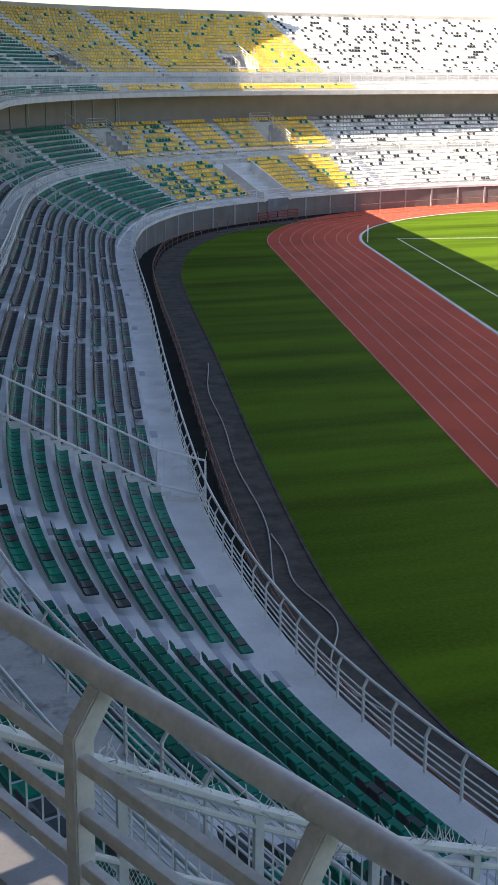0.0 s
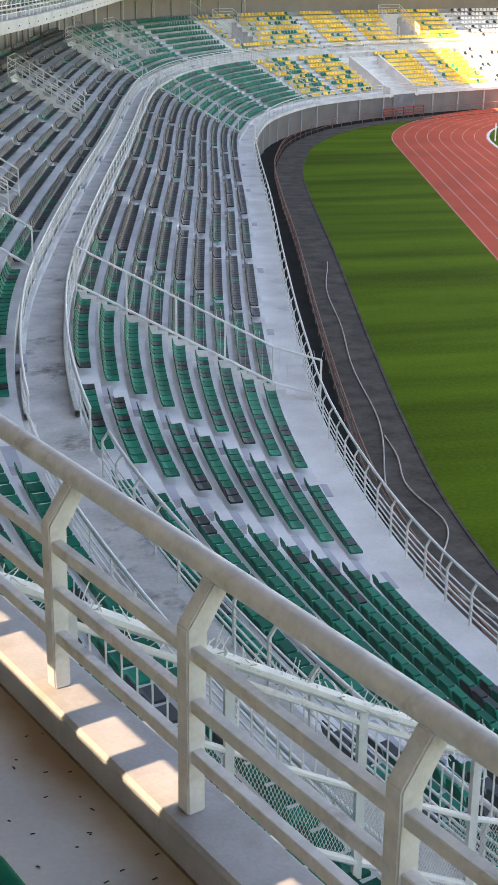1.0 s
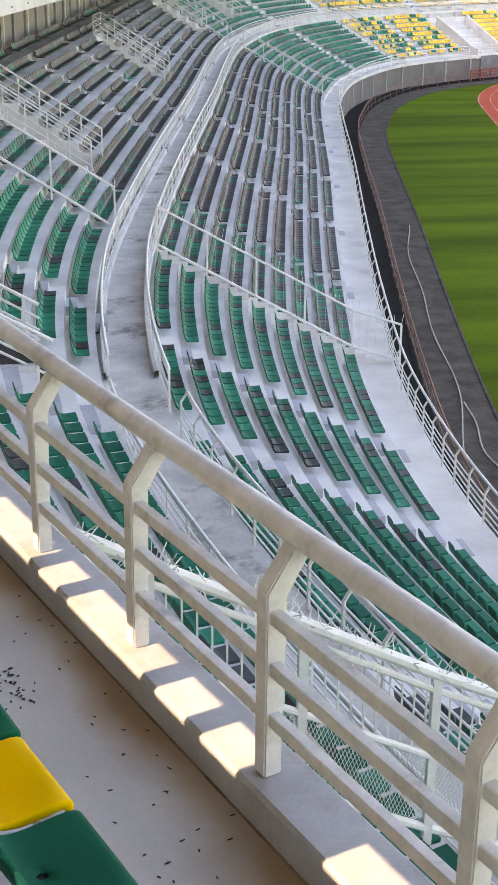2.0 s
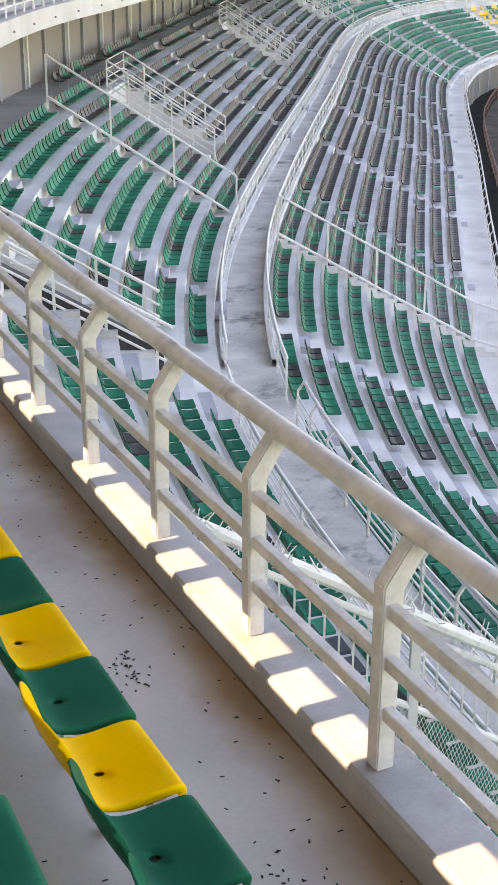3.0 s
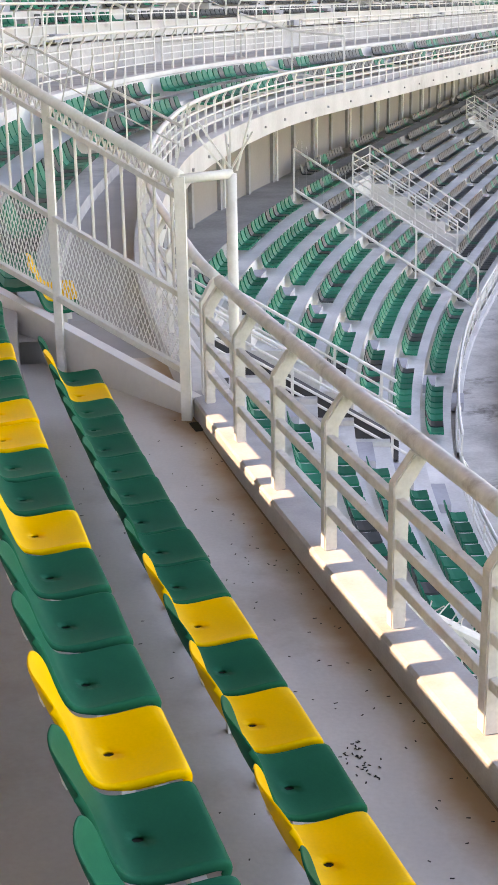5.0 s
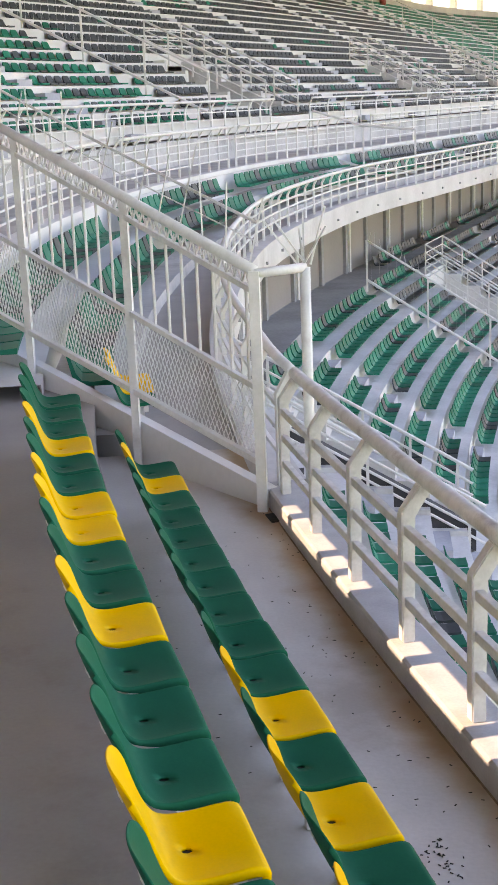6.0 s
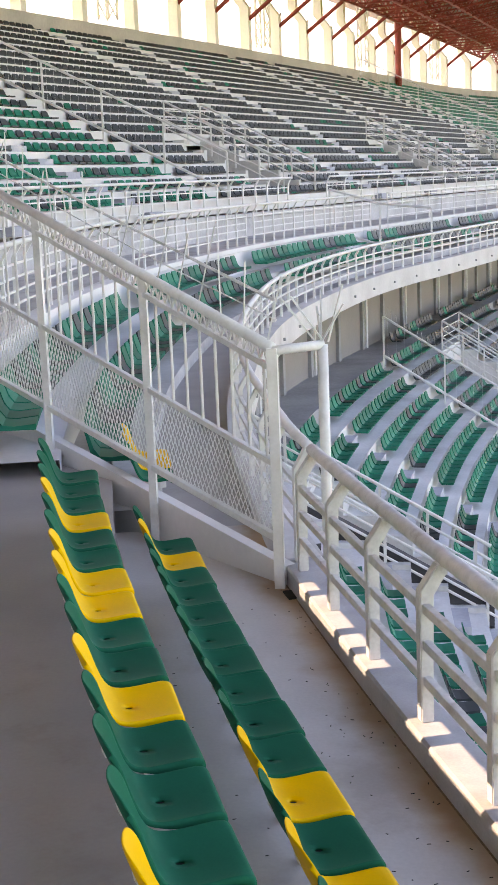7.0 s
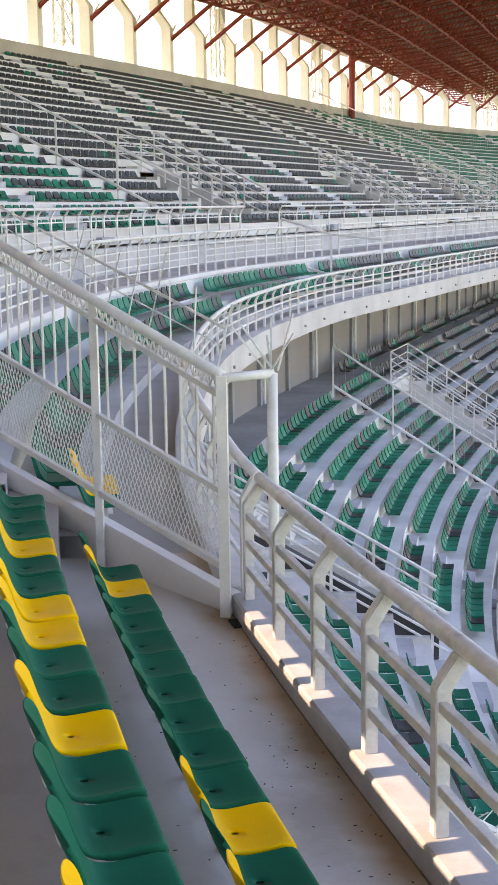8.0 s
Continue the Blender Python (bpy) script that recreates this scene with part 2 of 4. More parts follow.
def tube(points, radius, sides=6, verts=None, faces=None):
    """Round bar along 3D points, into lists."""
    verts = [] if verts is None else verts
    faces = [] if faces is None else faces
    pts = [Vector(p) for p in points]
    base = len(verts)
    for i, p in enumerate(pts):
        d = (pts[min(i + 1, len(pts) - 1)] - pts[max(i - 1, 0)]).normalized()
        u = d.cross(Vector((0, 0, 1)))
        if u.length < 1e-3:
            u = Vector((1, 0, 0))
        u.normalize()
        v = u.cross(d)
        for k in range(sides):
            w = 2 * math.pi * (k + 0.5) / sides
            verts.append(tuple(p + radius * (math.cos(w) * u + math.sin(w) * v)))
    for i in range(len(pts) - 1):
        for k in range(sides):
            a, b = base + i * sides + k, base + i * sides + (k + 1) % sides
            faces.append((a, b, b + sides, a + sides))
    faces.append(tuple(base + k for k in reversed(range(sides))))
    faces.append(tuple(base + (len(pts) - 1) * sides + k for k in range(sides)))
    return verts, faces


def box(verts, faces, m, x0, x1, y0, y1, z0, z1):
    """A block in the frame m, into lists."""
    b = len(verts)
    for x, y, z in ((x0, y0, z0), (x1, y0, z0), (x1, y1, z0), (x0, y1, z0), (x0, y0, z1), (x1, y0, z1), (x1, y1, z1), (x0, y1, z1)):
        verts.append(tuple(m @ Vector((x, y, z))))
    for f in ((0, 3, 2, 1), (4, 5, 6, 7), (0, 1, 5, 4), (1, 2, 6, 5), (2, 3, 7, 6), (3, 0, 4, 7)):
        faces.append(tuple(b + i for i in f))


def place(line, s, d, z):
    """Frame on the bowl: +x along the row, +y away from the field."""
    x, y = line.at(s, d)
    return Matrix.Translation((x, y, z)) @ Matrix.Rotation(line.heading(s), 4, 'Z')


# ---- ground, track, field ----
v = [(-900, -900, 0), (900, -900, 0), (900, 900, 0), (-900, 900, 0)]
ground = mesh_object("ground", v, [(0, 1, 2, 3)], GRASS)
tagged(ground, "mown green turf of the stadium field", "grass", kind="structure")
S_END = FRONT.length - 1
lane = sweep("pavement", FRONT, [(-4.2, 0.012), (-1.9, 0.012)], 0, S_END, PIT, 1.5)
tagged(lane, "dark stained concrete service lane beside the field", "pavement", kind="structure")
edge = sweep("kerb", FRONT, [(-4.32, 0.0), (-4.32, 0.05), (-4.2, 0.05), (-4.2, 0.0)], 0, S_END, PIT, 1.5)
tagged(edge, "thin concrete edging between turf and lane", "kerb", kind="structure")
# almost flat strip; its dark colour stands for the shaded depth
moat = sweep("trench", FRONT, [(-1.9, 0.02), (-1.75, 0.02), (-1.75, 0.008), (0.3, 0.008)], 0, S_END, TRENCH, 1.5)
tagged(moat, "drain trench below the stand, a flat strip with painted shade", "trench", kind="structure")


def oval(r, half, cx, cy, ang, n=48):
    """Closed outline of a running track: two straights and two bends."""
    out = []
    for k in range(n + 1):
        w = math.pi * k / n
        out.append((r * math.cos(w), half + r * math.sin(w)))
    for k in range(n + 1):
        w = math.pi + math.pi * k / n
        out.append((r * math.cos(w), -half + r * math.sin(w)))
    c, s_ = math.cos(ang), math.sin(ang)
    return [(cx + c * x - s_ * y, cy + s_ * x + c * y) for x, y in out]


HALF = 42.2
TC = (83.2, 79.0, radians(-13.0))
R_IN = 36.6


def ring(name, r0, r1, z, material, parent=None):
    a, b = oval(r0, HALF, *TC), oval(r1, HALF, *TC)
    n = len(a)
    return mesh_object(name, [(*p, z) for p in a] + [(*p, z) for p in b], [(i, (i + 1) % n, n + (i + 1) % n, n + i) for i in range(n)], material, parent)


track = ring("road", R_IN, R_IN + 9.9, 0.02, TRACK)
tagged(track, "brick-red rubber running track with white lane lines", "running track", kind="structure")
for k in range(9):
    ring("lane_line", R_IN + 0.03 + 1.22 * k, R_IN + 0.068 + 1.22 * k, 0.026, TRACK_LINE, track)
ring("inner_kerb", R_IN - 0.28, R_IN, 0.06, CONCRETE, track)
# pitch marking inside the track
m = Matrix.Translation((TC[0], TC[1], 0)) @ Matrix.Rotation(TC[2], 4, 'Z')
vs, fs = [], []
for x0, x1, y0, y1 in ((-32, -31.88, -48, 48), (32, 32.12, -48, 48), (-32, 32, 48, 48.12), (-20, 20, 33, 33.12)):
    box(vs, fs, m, x0, x1, y0, y1, 0.0, 0.012)
tagged(mesh_object("trim", vs, fs, LINE), "white painted pitch lines on the turf", "pitch line", kind="structure")

# ---- lower tier ----
A0, AT, AR, AZ, AN = 1.15, 0.80, 0.42, 2.82, 9        # first block: start, tread, riser, height, rows
B0, BT, BR, BZ, BN = 9.9, 0.80, 0.49, 7.25, 8         # second block
S_A, S_B, S_C = FRONT.near(13.4, 44.2), 129.0, 161.0  # cross fences
HOLES = ((39.1, 40.9), (61.2, 64.4), (91.2, 94.6), (124.4, 127.8), (140.8, 143.8), (163.0, 166.0), (187.5, 190.5))   # stairways through the rear block


def pieces(s0, s1, holes):
    out, a = [], s0
    for h0, h1 in holes:
        out.append((a, h0))
        a = h1
    return out + [(a, s1)]


lower = tagged(new("floor"), "grey painted concrete steps of the lower stand", "grandstand", kind="structure")
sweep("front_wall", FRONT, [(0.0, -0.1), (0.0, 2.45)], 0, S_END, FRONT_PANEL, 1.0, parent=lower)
sweep("walkway", FRONT, [(-0.12, 2.3), (-0.12, 2.6), (A0, 2.6)], 0, S_END, CONCRETE, 1.0, parent=lower)
for i in range(AN):
    z = AZ + AR * i
    sweep("step", FRONT, [(A0 + AT * i, z - 0.5), (A0 + AT * i, z), (A0 + AT * (i + 1), z)], 0, S_END, CONCRETE, 1.0, parent=lower)
sweep("walkway", FRONT, [(8.35, 5.6), (8.35, 6.7), (B0, 6.7)], 0, S_END, WALK, 1.0, parent=lower)
for d in (8.36, 9.62):
    sweep("walkway_kerb", FRONT, [(d, 6.68), (d, 6.9), (d + 0.15, 6.9), (d + 0.15, 6.68)], 42, S_END - 60, CONCRETE, 1.0, parent=lower)
for i in range(BN):
    z = BZ + BR * i
    for a, b in pieces(0, S_END, HOLES if 1 < i < 7 else ()):
        sweep("step", FRONT, [(B0 + BT * i, z - 0.55), (B0 + BT * i, z), (B0 + BT * (i + 1), z)], a, b, CONCRETE, 1.0, parent=lower)
B1 = B0 + BT * BN
topz = BZ + BR * BN
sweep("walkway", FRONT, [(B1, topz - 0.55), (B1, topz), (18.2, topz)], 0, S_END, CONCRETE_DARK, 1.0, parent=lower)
for h0, h1 in HOLES:
    d0, d1 = B0 + BT * 2, B0 + BT * 7
    sweep("stair_floor", FRONT, [(d0 - 0.1, 6.75), (d1 + 0.1, 6.75)], h0 - 0.1, h1 + 0.1, STAIR_SHADE, 1.0, parent=lower)
    for s in (h0, h1):
        vs, fs = [], []
        for i in range(2, 7):
            box(vs, fs, place(FRONT, s, B0 + BT * i, 0), -0.12, 0.12, 0, BT, 6.7, BZ + BR * i + 0.12)
        mesh_object("side_wall", vs, fs, CONCRETE, lower)
    vs, fs = [], []
    box(vs, fs, place(FRONT, (h0 + h1) / 2, d1, 0), -(h1 - h0) / 2, (h1 - h0) / 2, -0.1, 0.1, 6.7, BZ + BR * 7 - 0.12)
    mesh_object("end_wall", vs, fs, CONCRETE, lower)

# rear wall of the lower tier with pilasters
wall = tagged(sweep("wall_rear", FRONT, [(17.9, 6.0), (17.9, 14.3), (18.15, 14.3)], 0, S_END, PANEL, 1.0), "grey panelled wall behind the lower stand", "wall", kind="structure")
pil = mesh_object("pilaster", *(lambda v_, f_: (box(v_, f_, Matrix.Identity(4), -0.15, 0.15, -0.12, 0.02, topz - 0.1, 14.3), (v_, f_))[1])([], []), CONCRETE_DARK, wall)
pil.matrix_local = place(FRONT, 30, 17.9, 0)
pipe_v, pipe_f = tube([(0.4, -0.1, topz), (0.4, -0.1, 14.2)], 0.07, 6)
pipe_me = bpy.data.meshes.new("drain_pipe")
pipe_me.from_pydata(pipe_v, [], pipe_f)
pipe_me.materials.append(STEEL)
for k in range(1, 46):
    o = new("pilaster", pil.data)
    o.parent = wall
    o.matrix_local = place(FRONT, 30 + 3.1 * k, 17.9, 0)
    if k % 2:
        o = new("drain_pipe", pipe_me)
        o.parent = wall
        o.matrix_local = place(FRONT, 30 + 3.1 * k, 17.9, 0)
fw = tagged(new("wall_front"), "dark panel ribs on the wall below the lower railing", "wall", kind="structure")
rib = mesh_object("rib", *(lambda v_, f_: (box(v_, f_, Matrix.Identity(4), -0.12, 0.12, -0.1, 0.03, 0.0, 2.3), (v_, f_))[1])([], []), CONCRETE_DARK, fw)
rib.matrix_local = place(FRONT, 20, 0, 0)
for k in range(1, 50):
    o = new("rib", rib.data)
    o.parent = fw
    o.matrix_local = place(FRONT, 20 + 4.4 * k, 0, 0)

# ---- upper tier ----
DECK_Z = 14.6
UN, UT, UR, U0, UZ = 20, 0.82, 0.402, 5.7, 17.05
s_p = UPPER.near(-1.32, 9.73)
S_U = UPPER.length - 1
UHOLES = ((61.0, 64.2), (83.5, 86.5), (104.5, 107.5), (125, 128), (179.0, 182.0), (206.0, 209.0))
upper = tagged(new("floor"), "pale concrete upper stand with stepped rows", "grandstand", kind="structure")
sweep("soffit", UPPER, [(17.5, 14.3), (0.0, 14.2), (0.0, 14.2)], 0, S_U, CONCRETE_WHITE, 1.0, parent=upper)
sweep("fascia", UPPER, [(0.05, 14.2), (-0.32, 14.2), (-0.32, 14.75), (0.0, 14.75), (0.0, DECK_Z)], s_p + 0.2, S_U, FASCIA, 1.0, parent=upper)
sweep("walkway", UPPER, [(0.0, DECK_Z), (0.85, DECK_Z)], s_p + 1.9, S_U, DECK, 1.0, parent=upper)
sweep("step", UPPER, [(0.85, DECK_Z), (0.85, 14.8), (1.75, 14.8)], s_p + 1.9, S_U, CONCOURSE, 1.0, parent=upper)
sweep("step", UPPER, [(1.75, 14.7), (1.75, 15.15), (2.7, 15.15)], s_p + 2.6, S_U, WALL_PAINT, 1.0, parent=upper)
sweep("balcony_wall", UPPER, [(2.7, 15.0), (2.7, 15.72), (2.64, 15.74), (2.64, 15.85), (2.95, 15.85), (2.95, 15.8)], s_p + 3.6, S_U, WALL_PAINT, 1.0, parent=upper)
sweep("walkway", UPPER, [(2.95, 15.8), (U0 - 0.3, 15.8)], s_p + 3.6, S_U, CONCOURSE, 1.0, parent=upper)
sweep("plinth", UPPER, [(U0 - 0.3, 15.8), (U0 - 0.3, 16.4), (U0 - 0.38, 16.42), (U0 - 0.38, 16.55), (U0, 16.55)], s_p + 4, S_U, CONCOURSE, 1.0, parent=upper)
for i in range(UN):
    z = UZ + UR * i
    for a, b in pieces(s_p + 5, S_U, UHOLES if 0 < i < 6 else ()):
        sweep("step", UPPER, [(U0 + UT * i, z - 0.45), (U0 + UT * i, z), (U0 + UT * (i + 1), z)], a, b, CONCRETE_WHITE, 1.2, parent=upper)
for h0, h1 in UHOLES:
    d0, d1 = U0 + UT, U0 + UT * 6
    sweep("stair_floor", UPPER, [(d0 - 0.1, 16.5), (d1 + 0.1, 16.5)], h0 - 0.1, h1 + 0.1, STAIR_SHADE, 1.0, parent=upper)
    for s in (h0, h1):
        vs, fs = [], []
        for i in range(1, 6):
            box(vs, fs, place(UPPER, s, U0 + UT * i, 0), -0.12, 0.12, 0, UT, 16.5, UZ + UR * i + 0.12)
        mesh_object("side_wall", vs, fs, CONCRETE, upper)
U1 = U0 + UT * UN
UTOP = UZ + UR * UN
sweep("parapet", UPPER, [(U1, UTOP - 0.5), (U1, UTOP + 0.5), (U1 + 0.2, UTOP + 0.5), (U1 + 0.2, 0)], s_p + 5, S_U, PARAPET, 1.2, parent=upper)
# unseen rows and taller parapet behind the eye, added to block sky light
for i in range(4, UN):
    z = UZ + UR * i
    sweep("step", UPPER, [(U0 + UT * i, z - 0.45), (U0 + UT * i, z), (U0 + UT * (i + 1), z)], 0, s_p + 5, CONCRETE, 1.2, parent=upper)
sweep("parapet", UPPER, [(U1, UTOP - 0.5), (U1, UTOP + 3.5), (U1 + 0.2, UTOP + 3.5), (U1 + 0.2, 0)], 0, s_p + 5, PARAPET, 1.2, parent=upper)
# fascia brackets under the balcony rail
bm_v, bm_f = [], []
box(bm_v, bm_f, Matrix.Identity(4), -0.035, 0.035, -0.37, -0.3, 14.4, 14.46)
br = mesh_object("bracket", bm_v, bm_f, CONCRETE_DARK, upper)
br.matrix_local = place(UPPER, s_p + 8, 0, 0)
for k in range(1, 46):
    o = new("bracket", br.data)
    o.parent = upper
    o.matrix_local = place(UPPER, s_p + 8 + 2.4 * k, 0, 0)

# the deck in front of the eye
deck = tagged(new("floor"), "smooth grey screeded deck with dirt and stains", "floor", kind="structure")
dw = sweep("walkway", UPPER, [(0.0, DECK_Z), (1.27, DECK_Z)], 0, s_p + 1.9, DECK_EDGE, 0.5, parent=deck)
uvl = dw.data.uv_layers.new(name="strip")
for lp in dw.data.loops:
    uvl.data[lp.index].uv = (lp.vertex_index // 2 * 0.5, 1.27 * (lp.vertex_index % 2))
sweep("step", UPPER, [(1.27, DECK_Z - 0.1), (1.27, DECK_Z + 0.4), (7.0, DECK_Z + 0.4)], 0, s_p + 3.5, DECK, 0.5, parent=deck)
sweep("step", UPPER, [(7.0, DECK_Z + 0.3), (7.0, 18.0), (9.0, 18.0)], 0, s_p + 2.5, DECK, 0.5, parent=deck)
kerb = sweep("kerb", UPPER, [(0.015, DECK_Z - 0.3), (0.015, DECK_Z + 0.135), (0.0, DECK_Z + 0.15), (-0.225, DECK_Z + 0.15), (-0.24, DECK_Z + 0.135), (-0.24, 13.9)], 0, s_p + 0.2, KERB, 0.25)
tagged(kerb, "pale painted concrete kerb below the railing", "kerb", kind="structure")

# ---- railings ----


def railing(line, d, s0, s1, z, height, bars, spacing, radius, label, material=STEEL, knee=0.0, group="", square=False, bar_r=0.55, low=0.16):
    """A steel railing that follows the bowl: top rail, bars, and posts that share one mesh."""
    thing = tagged(new("railing"), label, "railing", group)
    n = max(1, int(round((s1 - s0) / spacing)))
    ss = np.linspace(s0, s1, n * max(1, int(round(spacing / 0.7))) + 1)

    def pts(dd, dz):
        return [(*line.at(s, d + dd), z + dz) for s in ss]
    vs, fs = tube(pts(-knee, height), radius, 8)
    mesh_object("top_rail", vs, fs, material, thing, smooth=True)
    straight = height * (0.8 if knee else 1.0)
    for k in range(bars):
        zz = low + (straight - low) * (k + 0.5) / bars if bars > 1 else straight * 0.5
        vs, fs = tube(pts(0, zz), radius * bar_r, 4)
        mesh_object("bar", vs, fs, material, thing)
    w, t_ = radius * 0.9, radius * 0.55
    vs, fs = [], []
    prof = [(0, 0), (0, straight), (-knee, height)] if knee else [(0, 0), (0, height)]
    for y, zz in prof:
        b = len(vs)
        vs += [(-w, y - t_, zz), (w, y - t_, zz), (w, y + t_, zz), (-w, y + t_, zz)]
        if b:
            for j in range(4):
                fs.append((b - 4 + j, b - 4 + (j + 1) % 4, b + (j + 1) % 4, b + j))
    fs += [(3, 2, 1, 0), (len(vs) - 4, len(vs) - 3, len(vs) - 2, len(vs) - 1)]
    me = bpy.data.meshes.new("post")
    me.from_pydata(vs, [], fs)
    me.materials.append(material)
    for s in np.linspace(s0, s1, n + 1):
        o = new("post", me)
        o.parent = thing
        o.matrix_local = place(line, s, d, z)
    return thing


railing(FRONT, -0.02, 14, 60, 2.6, 1.1, 4, 1.35, 0.04, "white steel railing with bent posts along the lower stand", knee=0.12)
railing(FRONT, -0.02, 60, S_END - 50, 2.6, 1.1, 3, 2.0, 0.042, "white steel railing along the front of the lower stand", knee=0.12)
for d in (8.42, 9.72):
    railing(FRONT, d, 41.0 if d > 9 else 39.9, 55, 6.7, 1.05, 3, 1.6, 0.042, "white steel railing beside the middle walkway", knee=0.0)
    railing(FRONT, d, 55.5, 128.5, 6.7, 1.1, 3, 2.0, 0.042, "white steel railing beside the middle walkway")
    railing(FRONT, d, 129.5, S_END - 70, 6.7, 1.1, 3, 2.0, 0.042, "white steel railing beside the middle walkway")
    railing(FRONT, d, 24.0, 38.5 if d < 9 else 39.6, 6.7, 1.05, 4, 1.2, 0.04, "white steel handrail with bent posts on the walkway", knee=0.14 if d < 9 else -0.14)
railing(FRONT, -1.85, 18, S_END - 70, 0.0, 1.0, 2, 2.2, 0.035, "rusty brown pipe rail beside the drain trench", RUST)
railing(UPPER, -0.1, s_p + 0.1, 135, 14.75, 0.895, 3, 1.05, 0.044, "white steel railing along the upper stand front", knee=0.1)
railing(UPPER, -0.1, 135, S_U - 70, 14.75, 0.895, 3, 2.2, 0.035, "white steel railing along the upper stand front", knee=0.14)
for a_, b_ in ((s_p + 6, 39.4), (40.6, 50.2), (50.9, 61.5)):
    railing(UPPER, 2.82, a_, b_, 15.85, 1.1, 4, 0.85, 0.038, "white steel railing with bent posts along the upper walkway", knee=0.14)
railing(UPPER, 2.82, 63.5, S_U - 70, 15.85, 1.1, 4, 1.8, 0.036, "white steel railing along the upper walkway")
railing(UPPER, U0 - 0.15, s_p + 6, 60.5, 16.55, 1.1, 3, 0.95, 0.042, "white steel railing at the foot of the upper seats", knee=0.14)
railing(UPPER, U0 - 0.15, 64.5, S_U - 70, 16.55, 1.1, 3, 2.0, 0.038, "white steel railing at the foot of the upper seats", knee=0.12)


def balustrade():
    """The near balustrade: round top pipe, three square bars, flat bent posts with foot plates."""
    thing = tagged(new("balustrade"), "white painted steel balustrade with bent posts on the deck kerb", "railing")
    z = DECK_Z + 0.15
    s0 = 11.2
    s1_ = s_p + 0.1
    ss = np.arange(s0, s1_ + 0.01, 0.25)
    vs, fs = tube([(*UPPER.at(s, -0.2), z + 0.895) for s in ss], 0.046, 14)
    mesh_object("top_rail", vs, fs, STEEL_NEAR, thing, smooth=True)
    for h in (0.235, 0.435, 0.635):
        vs, fs = [], []
        for s in ss:
            m_ = place(UPPER, s, -0.085, z)
            vs += [tuple(m_ @ Vector((0, y, zz))) for y, zz in ((-0.022, h - 0.022), (-0.018, h - 0.026), (0.018, h - 0.026), (0.022, h - 0.022), (0.022, h + 0.022), (0.018, h + 0.026), (-0.018, h + 0.026), (-0.022, h + 0.022))]
        for i in range(len(ss) - 1):
            for j in range(8):
                a_, b_ = 8 * i + j, 8 * i + (j + 1) % 8
                fs.append((a_, b_, b_ + 8, a_ + 8))
        mesh_object("bar", vs, fs, STEEL_NEAR, thing)
    bm = bmesh.new()
    w = 0.036
    prof = [(0.036, 0.0), (0.036, 0.725), (-0.068, 0.875), (-0.15, 0.865), (-0.036, 0.705), (-0.036, 0.0)]
    rings = [[bm.verts.new((x, y, zz)) for y, zz in prof] for x in (-w, w)]
    bm.faces.new(list(reversed(rings[0])))
    bm.faces.new(rings[1])
    for j in range(6):
        bm.faces.new((rings[0][j], rings[0][(j + 1) % 6], rings[1][(j + 1) % 6], rings[1][j]))
    bmesh.ops.bevel(bm, geom=bm.edges[:], offset=0.006, segments=2, affect='EDGES')
    bmesh.ops.recalc_face_normals(bm, faces=bm.faces[:])
    me = bpy.data.meshes.new("post")
    bm.to_mesh(me)
    bm.free()
    me.materials.append(STEEL_NEAR)
    for k in range(-5, 7):
        o = new("post", me)
        o.parent = thing
        o.matrix_local = place(UPPER, 16.30 + (1.045 * k - 0.006 * k * k if k > 0 else 1.105 * k), -0.085, z)


balustrade()

# ---- sloped cross fences ----


def cross_fence(line, s, d0, d1, zfun, height, label, spacing=1.9, spikes=True, lean=0.0, both=True):
    """A fence that climbs the steps: posts, top and bottom rail, thin spikes."""
    thing = tagged(new("fence"), label, "fence")
    ds = np.linspace(d0, d1, max(2, int(round((d1 - d0) / spacing)) + 1))

    def at(d, h):
        return (*line.at(s, d), zfun(d) + h)
    for nm, h, r in (("top_rail", height, 0.042), ("bottom_rail", 0.12, 0.05)):
        vs, fs = tube([at(d, h) for d in ds], r, 6)
        mesh_object(nm, vs, fs, STEEL, thing)
    for d in ds:
        vs, fs = tube([at(d, -0.3), at(d, height)], 0.045, 4)
        mesh_object("post", vs, fs, STEEL, thing)
    if spikes:
        vs, fs = [], []
        for d in np.arange(d0, d1, 0.22):
            p = Vector(at(d, height))
            for _ in range(1):
                q = p + Vector((random.uniform(-0.12, 0.12), random.uniform(-0.12, 0.12), random.uniform(0.25, 0.5)))
                tube([p, q], 0.008, 3, vs, fs)
        tagged(mesh_object("spike_strip", vs, fs, STEEL, thing), kind="stuff")
    # thin woven wires of the infill
    vs, fs = [], []
    for d in np.arange(d0, d1, 0.3):
        tube([at(d, 0.12), at(d, height)], 0.004, 3, vs, fs)
    tagged(mesh_object("wire_infill", vs, fs, STEEL, thing), kind="stuff")
    return thing


def slope_a(d):
    return max(2.6, AZ + AR * (d - A0) / AT + 0.15)


def slope_b(d):
    return BZ + BR * (d - B0) / BT + 0.15


for s, lab in ((S_A + 0.3, "white steel fence climbing the lower steps"), (S_B, "white steel fence climbing the lower steps"), (S_C, "white steel fence on the bend of the lower steps")):
    cross_fence(FRONT, s, -0.3, 8.3, slope_a, 1.45, lab)
    cross_fence(FRONT, s, 9.75, 16.2, slope_b, 1.5, "white steel fence climbing the rear steps")


def slope_u(d):
    return UZ + UR * (d - U0) / UT + 0.1


